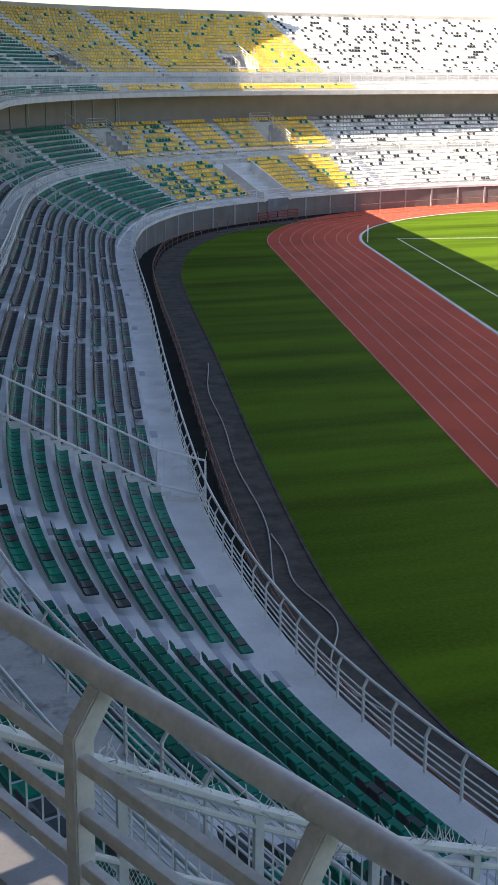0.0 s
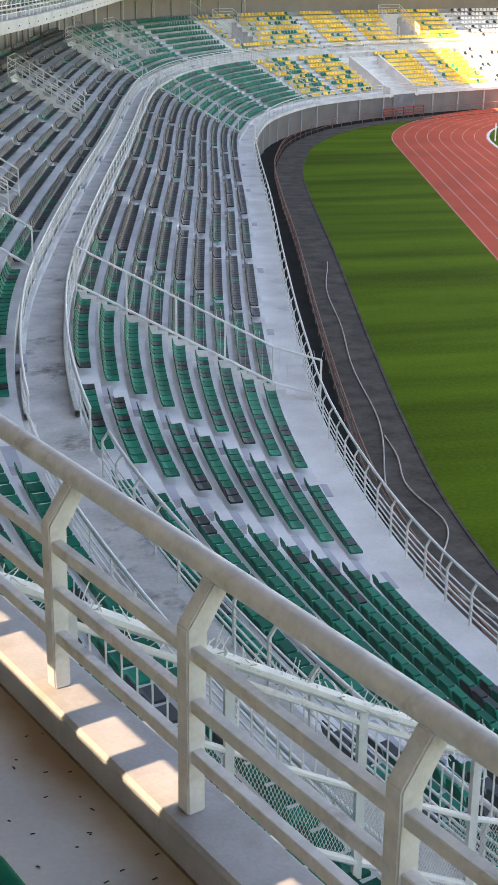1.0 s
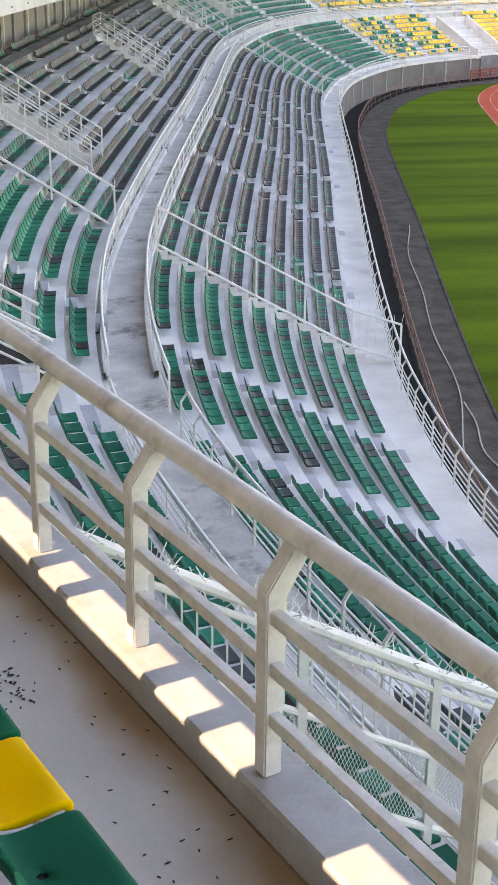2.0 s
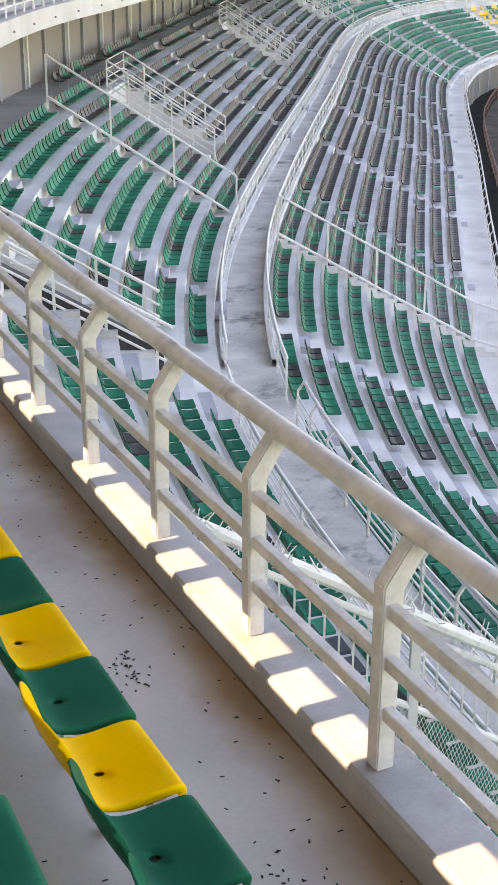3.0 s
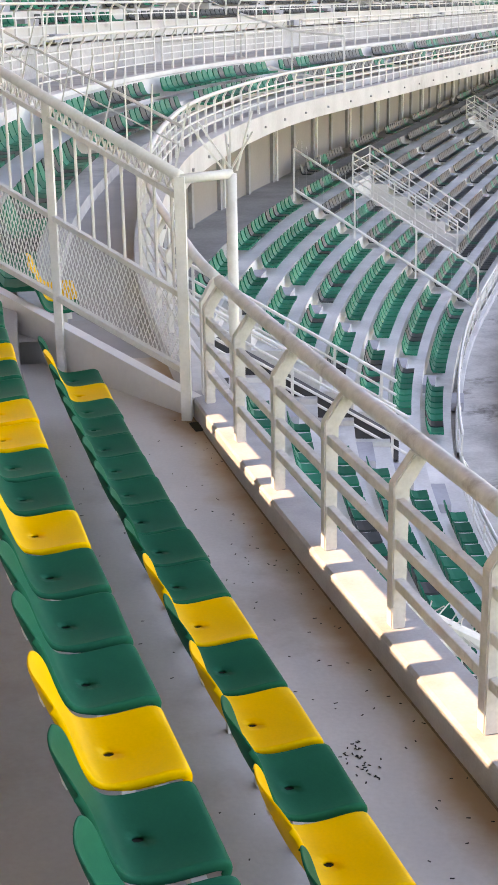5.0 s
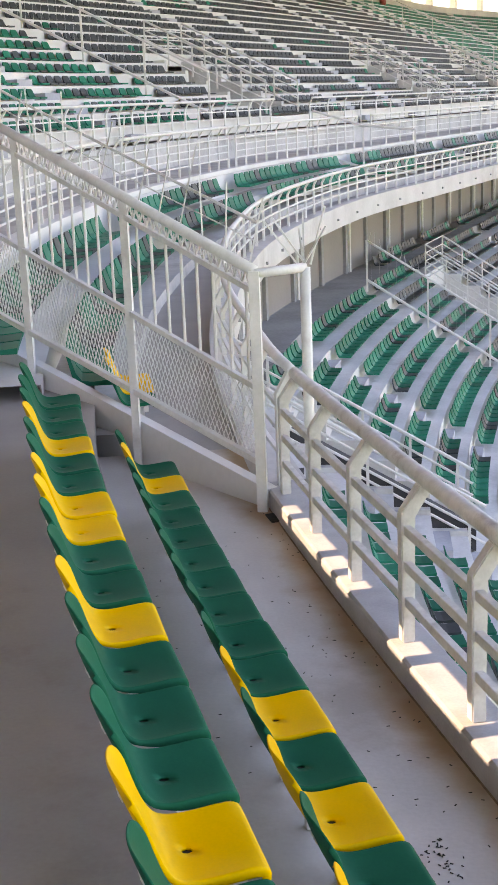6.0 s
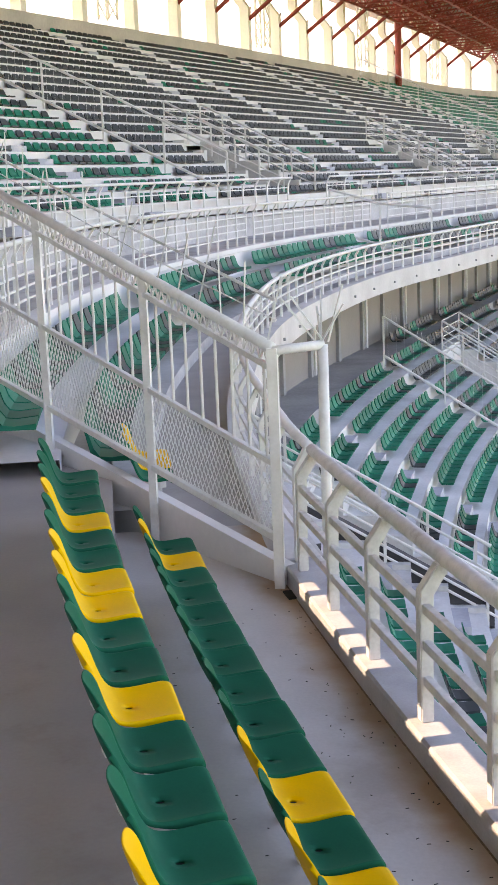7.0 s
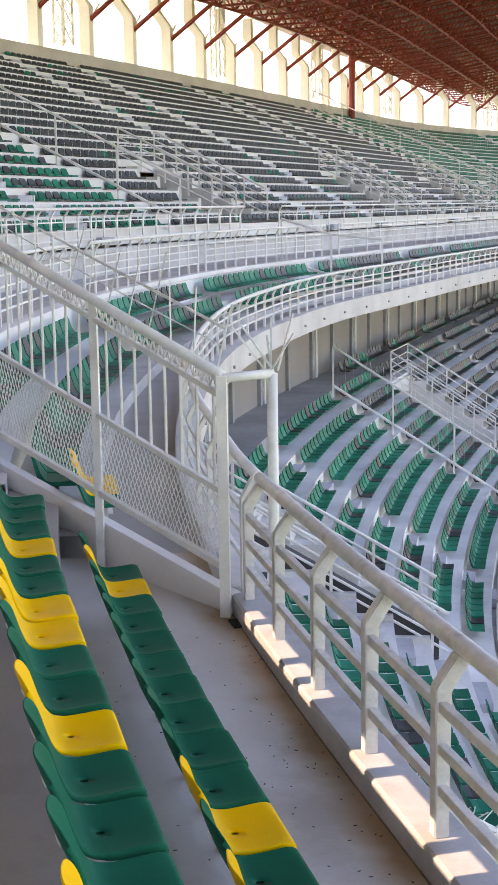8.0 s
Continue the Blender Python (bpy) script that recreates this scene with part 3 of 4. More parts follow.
cross_fence(UPPER, 56.0, 5.7, 21.5, slope_u, 1.4, "white steel fence climbing the upper steps", 2.2, False)
cross_fence(UPPER, 116.0, 5.7, 21.5, slope_u, 1.4, "white steel fence climbing the far upper steps", 2.2, False)
for s in (59.0, 118.0):
    cross_fence(UPPER, s, -0.2, 3.4, lambda d: 15.0 + max(0, d - 1) * 0.3, 1.5, "white steel fence across the balcony rows", 1.8)
# low sloped parapet under the cross fence
vs, fs = [], []
for i in range(24):
    d = -0.1 + 8.4 * i / 24
    box(vs, fs, place(FRONT, S_A + 0.3, d, 0), -0.07, 0.07, 0, 0.352, 2.3, slope_a(d) + 0.1)
tagged(mesh_object("wall_low", vs, fs, CONCRETE), "low sloped concrete kerb under the fence", "wall", kind="structure")


def stair_cage(line, h0, h1, d0, d1, zfun, label, height=1.05):
    """Railings round a stairway opening: both long sides and the upper end."""
    thing = tagged(new("stair_railing"), label, "railing")
    n = 5
    for s in (h0, h1):
        for k, r in ((1.0, 0.042), (0.68, 0.028), (0.38, 0.028), (0.1, 0.028)):
            vs, fs = tube([(*line.at(s, d), zfun(d) + height * k) for d in (d0, d1)], r, 5)
            mesh_object("rail" if k == 1.0 else "bar", vs, fs, STEEL, thing)
        for j in range(n + 1):
            d = d0 + (d1 - d0) * j / n
            vs, fs = tube([(*line.at(s, d), zfun(d) - 0.1), (*line.at(s, d), zfun(d) + height)], 0.04, 4)
            mesh_object("post", vs, fs, STEEL, thing)
    for k in (1.0, 0.68, 0.38, 0.1):
        vs, fs = tube([(*line.at(s, d1), zfun(d1) + height * k) for s in (h0, (h0 + h1) / 2, h1)], 0.022, 5)
        mesh_object("bar", vs, fs, STEEL, thing)
    return thing


for h0, h1 in HOLES[1:]:
    stair_cage(FRONT, h0, h1, B0 + BT * 1.8, B0 + BT * 7, slope_b, "white steel railings round a stairway opening")
for h0, h1 in UHOLES:
    stair_cage(UPPER, h0, h1, U0 + 0.2, U0 + UT * 6, slope_u, "white steel railings round an upper stairway opening")


def near_stair():
    """The stairway below the deck: two sloped handrails and blocky steps."""
    h0, h1 = HOLES[0]
    thing = tagged(new("stair_railing"), "white steel handrails beside the stairway below the deck", "railing")
    for s, d0, z0 in ((40.95, 11.3, 9.05), (39.15, 11.1, 8.85)):
        for k, r in ((0.0, 0.045), (0.33, 0.032), (0.62, 0.032), (0.85, 0.032)):
            vs, fs = tube([(*FRONT.at(s, d), z0 + 0.575 * (d - d0) - k) for d in (d0, d0 + 2.0, d0 + 4.0, d0 + 6.0)], r, 6)
            mesh_object("bar" if k else "rail", vs, fs, STEEL, thing)
        for j in range(6):
            d = d0 + 0.35 + 1.1 * j
            zt_ = z0 + 0.575 * (d - d0)
            vs, fs = tube([(*FRONT.at(s, d), zt_ - 1.25), (*FRONT.at(s, d), zt_)], 0.045, 4)
            mesh_object("post", vs, fs, STEEL, thing)
    vs = [(*FRONT.at(s, d), z) for d, z in ((11.3, 8.3), (17.2, 11.65)) for s in (39.2, 40.9) for z in (z, z - 0.5)]
    fs = [(0, 2, 6, 4), (1, 5, 7, 3), (0, 1, 3, 2), (4, 6, 7, 5), (0, 4, 5, 1), (2, 3, 7, 6)]
    mesh_object("ramp", vs, fs, ASPHALT, thing, "dark grey sloped slab between the handrails")
    st = tagged(new("stairs"), "grey blocky concrete steps below the deck", "stairs")
    for j in range(9):
        d = 10.3 + 0.4 * j
        vs, fs = [], []
        box(vs, fs, place(FRONT, 38.3, d, 0), -0.6, 0.7, 0, 0.42, 6.6, 7.45 + 0.245 * j)
        mesh_object("step", vs, fs, CONCRETE_BLUE, st)


near_stair()


def aisle_steps(line, s, d0, tread, riser, z0, rows, label):
    """Half-height blocks that make a flight of aisle steps."""
    thing = tagged(new("aisle_steps"), label, "steps", "aisle steps")
    vs, fs = [], []
    box(vs, fs, Matrix.Identity(4), -0.5, 0.5, -0.34, 0.0, 0.0, riser * 0.5)
    me = bpy.data.meshes.new("step_block")
    me.from_pydata(vs, [], fs)
    me.materials.append(CONCRETE_BLUE)
    for i in range(rows):
        o = new("step_block", me)
        o.parent = thing
        o.matrix_local = place(line, s, d0 + tread * i, z0 + riser * (i - 1))


AISLES_A = (29.6, 39.8, 46.0, 64.0, 76.0, 88.5, 101.0, 113.0, 138.0, 150.0, 168.0, 187.0, 198.0)
AISLES_B = (46.0, 75.0, 84.5, 105.0, 114.5, 136.0, 150.0, 175.5, 182.0, 198.0)
AISLES_U = (28.0, 41.0, 50.0, 71.0, 78.0, 92.5, 99.0, 113.5, 122.0, 137.0, 147.0, 160.0, 170.0, 182.0, 194.0)
for s in AISLES_A:
    aisle_steps(FRONT, s, A0, AT, AR, AZ, AN, "pale concrete aisle steps between seat blocks")
for s in AISLES_B:
    aisle_steps(FRONT, s, B0, BT, BR, BZ, BN, "pale concrete aisle steps between rear seat blocks")
for s in AISLES_U:
    aisle_steps(UPPER, s, U0, UT, UR, UZ, UN, "pale concrete aisle steps of the upper stand")

# ---- seats, joined fields ----


def seat_shell(verts, faces, m, w=0.215, tall=1.0):
    """A small moulded seat: dished pan, rolled front and a reclined back that narrows to rounded shoulders."""
    prof = [(-0.20, 0.37, 1.0), (-0.205, 0.43, 1.0), (0.0, 0.412, 1.0), (0.11, 0.425, 1.0), (0.165, 0.50, 0.98), (0.215, 0.66, 0.9), (0.23, 0.72, 0.66),
            (0.255, 0.715, 0.66), (0.245, 0.65, 0.9), (0.20, 0.46, 0.98), (0.14, 0.375, 1.0)]
    b, k = len(verts), len(prof)
    for x in (-w, w):
        for y, z, u in prof:
            verts.append(tuple(m @ Vector((x * u, y, z * tall))))
    for j in range(k):
        faces.append((b + j, b + (j + 1) % k, b + k + (j + 1) % k, b + k + j))
    faces.append(tuple(b + j for j in reversed(range(k))))
    faces.append(tuple(b + k + j for j in range(k)))
    return k + 2


def seat_field(line, d0, tread, riser, z0, rows, s0, s1, aisles, mix, label, gone=0.0, holes=(), hole_rows=(), step=0.47, first=0, lift=-0.14, tall=1.0):
    verts, faces, idx = [], [], []
    mats = [m_ for m_, _ in mix]
    edges = [s0 + 0.2]
    for a in aisles:
        if s0 < a < s1:
            edges += [a - 0.62, a + 0.62]
    edges.append(s1 - 0.2)
    for i in range(first, rows):
        for a, b in zip(edges[::2], edges[1::2]):
            n = int((b - a) / step)
            for k in range(n):
                s = a + step * (k + 0.5) + (b - a - n * step) / 2
                if random.random() < gone or (i in hole_rows and any(h0 - 0.3 < s < h1 + 0.3 for h0, h1 in holes)):
                    continue
                r, c = random.random(), 0
                while c < len(mix) - 1 and r > mix[c][1]:
                    r -= mix[c][1]
                    c += 1
                f = seat_shell(verts, faces, place(line, s, d0 + tread * i + 0.42, z0 + riser * i + lift), tall=tall)
                idx += [c] * f
    ob = mesh_object("seats", verts, faces, mats)
    ob.data.polygons.foreach_set("material_index", idx)
    return tagged(ob, label, "stadium seats", kind="stuff")


LOW_A = (FRONT, A0, AT, AR, AZ, AN)
LOW_B = (FRONT, B0, BT, BR, BZ, BN)
UP = (UPPER, U0 + 0.05, UT, UR, UZ - 0.05, UN)
g, d_, y = GREEN_FAR, DARK_FAR, YELLOW_FAR
seat_field(*LOW_A, 16, 30, AISLES_A, [(g, 0.8), (d_, 0.2)], "green plastic stadium seats on the lower steps")
seat_field(*LOW_A, S_A + 0.5, 64, AISLES_A, [(g, 0.45), (d_, 0.55)], "green and grey plastic seats beyond the fence")
seat_field(*LOW_A, 64, S_B, AISLES_A, [(DARK_ROWS, 0.93), (g, 0.07)], "dark grey plastic stadium seats on the lower steps", 0.02)
seat_field(*LOW_B, 16, S_A, AISLES_B, [(g, 0.85), (d_, 0.15)], "green plastic stadium seats on the rear steps", 0, ((37.6, 41.2),), range(0, 9))
seat_field(*LOW_B, S_A + 0.5, 61, AISLES_B, [(d_, 0.6), (g, 0.4)], "grey and green plastic seats beyond the rear fence")
seat_field(*LOW_B, 61, S_B, AISLES_B, [(DARK_ROWS, 0.93), (g, 0.07)], "dark grey plastic stadium seats on the rear steps", 0.02, HOLES, range(2, 7))
seat_field(FRONT, 16.25, 0.8, 0.0, topz, 1, 58, S_B, (66.0, 73.0, 80.5, 88.0, 96.0, 104.0, 112.0, 120.0), [(DARK_ROWS, 0.85), (g, 0.15)], "dark grey plastic seats on the top walkway", 0.03)
seat_field(*LOW_A, S_B + 0.5, S_C, AISLES_A, [(g, 0.93), (d_, 0.07)], "green plastic stadium seats on the bend")
seat_field(*LOW_A, S_C + 0.5, 174.6, AISLES_A, [(y, 0.62), (g, 0.38)], "yellow and green plastic seats on the far bend", 0.05)
seat_field(*LOW_A, 180.6, 194, AISLES_A, [(y, 0.93), (g, 0.07)], "yellow plastic stadium seats on the far bend", 0.04)
seat_field(*LOW_A, 194, S_END - 50, AISLES_A, [(WHITE_FAR, 0.85), (d_, 0.15)], "white and black plastic seats in the sun", 0.04)
seat_field(*LOW_B, S_B + 0.5, S_C, AISLES_B, [(g, 0.93), (d_, 0.07)], "green plastic stadium seats on the rear of the bend", 0, HOLES, range(2, 7))
seat_field(*LOW_B, S_C + 0.5, 174.6, AISLES_B, [(y, 0.72), (g, 0.28)], "yellow and green plastic seats on the rear far bend", 0.05, HOLES, range(2, 7))
seat_field(*LOW_B, 174.6, 197, AISLES_B, [(y, 0.93), (g, 0.07)], "yellow plastic stadium seats on the rear far bend", 0.04, HOLES, range(2, 7))
seat_field(*LOW_B, 197, S_END - 50, AISLES_B, [(WHITE_FAR, 0.85), (d_, 0.15)], "white and black plastic seats in the rear sun", 0.04)
seat_field(*UP, s_p + 5, 56, AISLES_U, [(g, 0.7), (d_, 0.3)], "green plastic stadium seats of the upper stand", 0, UHOLES, range(1, 6), lift=-0.2, tall=0.8)
seat_field(*UP, 56.5, 116, AISLES_U, [(d_, 0.96), (g, 0.04)], "dark grey plastic stadium seats of the upper stand", 0, UHOLES, range(1, 6), lift=-0.2, tall=0.8)
seat_field(*UP, 116.5, 178, AISLES_U, [(g, 0.9), (d_, 0.1)], "green plastic stadium seats of the far upper stand", 0, UHOLES, range(1, 6), lift=-0.2, tall=0.8)
seat_field(*UP, 178, 220, AISLES_U, [(y, 0.93), (g, 0.07)], "yellow plastic stadium seats of the far upper stand", 0.03, UHOLES, range(1, 6), lift=-0.22, tall=0.95)
seat_field(*UP, 220, S_U - 50, AISLES_U, [(WHITE_FAR, 0.82), (d_, 0.18)], "white and black plastic seats of the far upper stand", 0.03, lift=-0.22, tall=0.95)
seat_field(UPPER, 0.85, 0.9, 0.35, 14.8, 2, s_p + 2.6, 59, (38.0, 48.5), [(g, 0.72), (d_, 0.28)], "green plastic seats behind the upper balcony")
seat_field(UPPER, 0.85, 0.9, 0.35, 14.8, 2, 59.5, 150, AISLES_U, [(d_, 0.75), (g, 0.25)], "grey and green plastic seats behind the upper balcony")
seat_field(UPPER, 0.85, 0.9, 0.35, 14.8, 2, 150.5, 178, AISLES_U, [(g, 0.9), (d_, 0.1)], "green plastic seats behind the far balcony")
seat_field(UPPER, 0.85, 0.9, 0.35, 14.8, 2, 178, 222, AISLES_U, [(y, 0.93), (g, 0.07)], "yellow plastic seats behind the far balcony")

# seats on the nearest steps, one by one
vs, fs = [], []
seat_shell(vs, fs, Matrix.Identity(4))
near_me = {}
for nm, mm in (("green", GREEN_LOW), ("dark", DARK_LOW)):
    me = bpy.data.meshes.new("stadium_seat")
    me.from_pydata(vs, [], fs)
    me.materials.append(mm)
    near_me[nm] = me
for i in range(AN):
    for a, b in ((30.3, 39.1), (40.5, 45.3), (46.7, S_A)):
        n = int((b - a) / 0.47)
        for k in range(n):
            kind = "dark" if random.random() < 0.2 else "green"
            o = new("stadium_seat", near_me[kind])
            o.matrix_world = place(FRONT, a + 0.47 * (k + 0.5), A0 + AT * i + 0.42, AZ + AR * i - 0.12)
            tagged(o, "small green plastic seat fixed to the lower steps" if kind == "green" else "small dark weathered plastic seat on the lower steps", "stadium seat", "seats of the lower block")

# ---- deck seats ----


def deck_seat(material, label):
    """A low-backed moulded stadium chair: one shell with a turned-down skirt all round, a drain hole, a beam and leg under it, a tag on the back."""
    seat = tagged(new("deck_seat"), label, "stadium seat", "seats on the deck")
    bm = bmesh.new()
    us = (-1, -0.93, -0.75, -0.4, -0.09, 0.09, 0.4, 0.75, 0.93, 1)
    nx, W = len(us), 0.209
    prof = [(-0.214, 0.372), (-0.221, 0.402), (-0.212, 0.425), (-0.18, 0.432), (-0.09, 0.420), (-0.02, 0.414), (0.02, 0.414), (0.058, 0.422), (0.094, 0.447), (0.127, 0.50), (0.161, 0.57),
            (0.192, 0.648), (0.214, 0.712), (0.222, 0.742)]
    n = len(prof)
    nrm = []
    for q in range(n):
        (y0, z0), (y1, z1) = prof[max(0, q - 1)], prof[min(n - 1, q + 1)]
        k = math.hypot(y1 - y0, z1 - z0)
        nrm.append(((z1 - z0) / k, -(y1 - y0) / k))          # outwards, below and behind
    grid = []
    for j in range(-1, nx + 1):
        u = us[min(max(j, 0), nx - 1)]
        col = []
        for q, (yy, zz) in enumerate(prof):
            skirt = (0.036 if q < 6 else 0.022) if j in (-1, nx) else 0.0
            back = q > 8
            wide = W * (1.0 - (0.13 * ((q - 8) / 5) ** 2 if back else 0.0) - (0.02 if q < 2 else 0))
            edge_up = 0.010 * abs(u) ** 5 if 2 < q < 9 else 0
            dish = -0.010 * (1 - u * u) if 2 < q < 8 else 0
            bow = 0.045 * u * u * min(1, (q - 7) / 4) if q > 7 else 0
            drop = -0.055 * abs(u) ** 5 if q == 13 else (-0.03 * abs(u) ** 5 if q == 12 else 0)
            ny_, nz_ = nrm[q]
            col.append(bm.verts.new((u * wide * (1.012 if skirt else 1), yy - bow + ny_ * skirt, zz + dish + edge_up + drop + nz_ * skirt)))
        grid.append(col)
    for j in range(nx + 1):
        for q in range(n - 1):
            if j == 5 and q == 5:
                continue          # the drain hole
            bm.faces.new((grid[j][q], grid[j + 1][q], grid[j + 1][q + 1], grid[j][q + 1]))
    bmesh.ops.recalc_face_normals(bm, faces=bm.faces[:])
    if sum(f.normal.z for f in bm.faces) < 0:
        bmesh.ops.reverse_faces(bm, faces=bm.faces[:])
    cl = bm.edges.layers.float.new("crease_edge")
    for e_ in bm.edges:
        if all(abs(v_.co.x) < 0.025 and -0.03 < v_.co.y < 0.03 for v_ in e_.verts):
            e_[cl] = 1.0
    me_ob = part("shell", bm, material, seat, smooth=True)
    wall_mod = me_ob.modifiers.new("wall", 'SOLIDIFY')
    wall_mod.thickness, wall_mod.offset = 0.009, -1.0
    sub = me_ob.modifiers.new("round", 'SUBSURF')
    sub.levels = sub.render_levels = 1
    bm = bmesh.new()
    bmesh.ops.create_cube(bm, size=1, matrix=Matrix.Translation((0, -0.12, 0.372)) @ Matrix.Diagonal((0.46, 0.045, 0.05, 1)))
    part("beam", bm, STEEL, seat)
    bm = bmesh.new()
    bmesh.ops.create_cube(bm, size=1, matrix=Matrix.Translation((0.21, -0.09, 0.18)) @ Matrix.Diagonal((0.045, 0.045, 0.36, 1)))
    part("leg", bm, STEEL_MID, seat)
    # added near-black block below the hole, as painted shade
    bm = bmesh.new()
    bmesh.ops.create_cube(bm, size=1, matrix=Matrix.Translation((0, 0.0, 0.388)) @ Matrix.Diagonal((0.06, 0.06, 0.012, 1)))
    part("hole_shade", bm, BLACK, me_ob, "added dark block that paints the shade in the hole")
    bm = bmesh.new()
    bmesh.ops.create_cube(bm, size=1, matrix=Matrix.Translation((0, 0.19, 0.625)) @ Matrix.Rotation(radians(-23), 4, 'X') @ Matrix.Diagonal((0.05, 0.012, 0.028, 1)))
    part("number_tag", bm, LINE, me_ob, "small pale tag on the seat back")
    return seat


protos = {"G": deck_seat(GREEN, "dark green moulded plastic seat in a deck row"), "Y": deck_seat(YELLOW, "bright yellow moulded plastic seat in a deck row")}
used = set()


def row_of_seats(colours, s_far, d, z, step, ease=0.0):
    """Seats from the far end of a row towards the eye; ease: how much the spacing tightens with distance."""
    n = len(colours)
    for k, c in enumerate(colours):
        j = n // 2 - k
        s = s_far - step * k + ease * ((n // 2) ** 2 - j * j)
        m_ = place(UPPER, s, d + random.uniform(-0.006, 0.006), z) @ Matrix.Rotation(radians(random.uniform(-1.2, 1.2)), 4, 'Z')
        if c in used:
            copy_thing(protos[c], m_)
        else:
            protos[c].matrix_world = m_
            used.add(c)


row_of_seats("GYGGGGGGGGYGYGYGGGYG", 22.31, 0.937, DECK_Z, 0.44, 0.0022)
row_of_seats("YYG", 25.75, 0.93, DECK_Z, 0.47)
row_of_seats("GGGYGGYYGGYGGGYGGYGG", 23.08, 1.592, DECK_Z + 0.4, 0.468)

# ---- the fence at the end of the deck ----


def end_fence():
    P, D = Vector((-1.33, 9.75, 0)), Vector((-0.69, 0.726, 0)).normalized()
    N = Vector((D.y, -D.x, 0))

    def q(a, z, o=0.0):
        return P + D * a + N * o + Vector((0, 0, z))
    wall_ = tagged(new("wall_end"), "painted concrete parapet wall at the end of the deck", "wall", kind="structure")
    vs, fs = [], []
    for i in range(16):
        a0, a1 = 0.02 + 0.34 * i, 0.02 + 0.34 * (i + 1)
        b = len(vs)
        for a_ in (a0, a1):
            for o, z in ((0.06, 14.3), (0.16, 14.3), (0.16, 14.75 + 0.128 * a_), (0.06, 14.75 + 0.128 * a_)):
                vs.append(tuple(q(a_, z, o)))
        for j in range(4):
            fs.append((b + j, b + (j + 1) % 4, b + 4 + (j + 1) % 4, b + 4 + j))
        if i in (0,):
            fs.append((b + 3, b + 2, b + 1, b))
    mesh_object("wall_body", vs, fs, WALL_PAINT, wall_)
    thing = tagged(new("fence"), "white steel security fence with mesh and barbed pipe", "fence")
    zt, z2, zm, zb = (lambda a_: 16.42 + 0.265 * a_), (lambda a_: 16.27 + 0.26 * a_), (lambda a_: 15.55 + 0.215 * a_), (lambda a_: 14.98 + 0.158 * a_)
    L = 5.4
    for nm, zf, r, sd in (("top_pipe", zt, 0.044, 12), ("upper_rail", z2, 0.03, 4), ("middle_rail", zm, 0.03, 4), ("bottom_rail", zb, 0.035, 4)):
        vs, fs = tube([q(0, zf(0)), q(L, zf(L))], r, sd)
        mesh_object(nm, vs, fs, STEEL_MID, thing, smooth=sd > 6)
    for a_, zlow, r in ((0.0, 14.6, 0.05), (1.8, 14.6, 0.042), (3.7, 14.9, 0.042), (5.3, 14.9, 0.042)):
        vs, fs = tube([q(a_, zlow), q(a_, zt(a_))], r * 1.08, 4)
        mesh_object("post", vs, fs, STEEL_MID, thing)
    a_ = 0.12
    while a_ < L:
        vs, fs = tube([q(a_, zm(a_), 0.01), q(a_, z2(a_), 0.01)], 0.013, 5)
        mesh_object("baluster", vs, fs, STEEL_MID, thing)
        a_ += 0.215
    # expanded mesh in the lower half
    vs, fs = [], []
    for sgn in (1, -1):
        for i in range(-12, 96):
            a0 = 0.06 * i if sgn > 0 else 0.06 * i + 0.36
            a1 = a0 + sgn * 0.36
            pts = []
            for t_ in np.linspace(0, 1, 5):
                aa = a0 + (a1 - a0) * t_
                if 0.05 < aa < L:
                    pts.append(q(aa, zb(aa) + (zm(aa) - zb(aa)) * t_, 0.02))
            if len(pts) > 1:
                tube(pts, 0.0045, 3, vs, fs)
    tagged(mesh_object("wire_mesh", vs, fs, STEEL_MID, thing, "woven grey wire mesh"), kind="stuff")
    # short welded prongs along the pipe
    vs, fs = [], []
    for i in range(int(L / 0.1)):
        a_ = 0.05 + 0.1 * i
        p = q(a_, z2(a_) + 0.02)
        for sg in (-1, 1):
            tube([p, p + D * (0.035 * sg) + Vector((0, 0, 0.06)), p + D * (0.045 * sg) + Vector((0, 0, 0.11))], 0.008, 4, vs, fs)
        tube([p, p + Vector((0, 0, 0.07))], 0.007, 3, vs, fs)
        if i % 3 == 0:
            p = q(a_, zt(a_) + 0.03)
            tube([p, p - D * random.uniform(0.02, 0.3) + N * random.uniform(-0.1, 0.1) + Vector((0, 0, random.uniform(0.3, 0.62)))], 0.0075, 3, vs, fs)
    tagged(mesh_object("prong_strip", vs, fs, STEEL_MID, thing), kind="stuff")
    # strained wires over the pipe
    for h, sag in ((0.34, 0.02), (0.2, 0.05)):
        vs, fs = tube([q(L * t_, zt(L * t_) + h - sag * math.sin(math.pi * t_), 0.05) for t_ in np.linspace(0, 1, 9)], 0.013 if h > 0.3 else 0.006, 5)
        mesh_object("wire", vs, fs, STEEL_MID, thing)
    # gate frame out over the edge: second post, head pipe and slanting struts
    out = Vector((0.935, 0.355, 0))
    e0 = q(0, 0)
    e1 = e0 + out * 0.42 + Vector((-0.05, 0.15, 0))
    for nm, pts, r in (("outer_post", [e1 + Vector((0, 0, 14.3)), e1 + Vector((0, 0, 16.4))], 0.042), ("head_pipe", [e0 + Vector((0, 0, 16.4)), e1 + Vector((0, 0, 16.4))], 0.036)):
        vs, fs = tube(pts, r, 10)
        mesh_object(nm, vs, fs, STEEL_MID, thing, smooth=True)
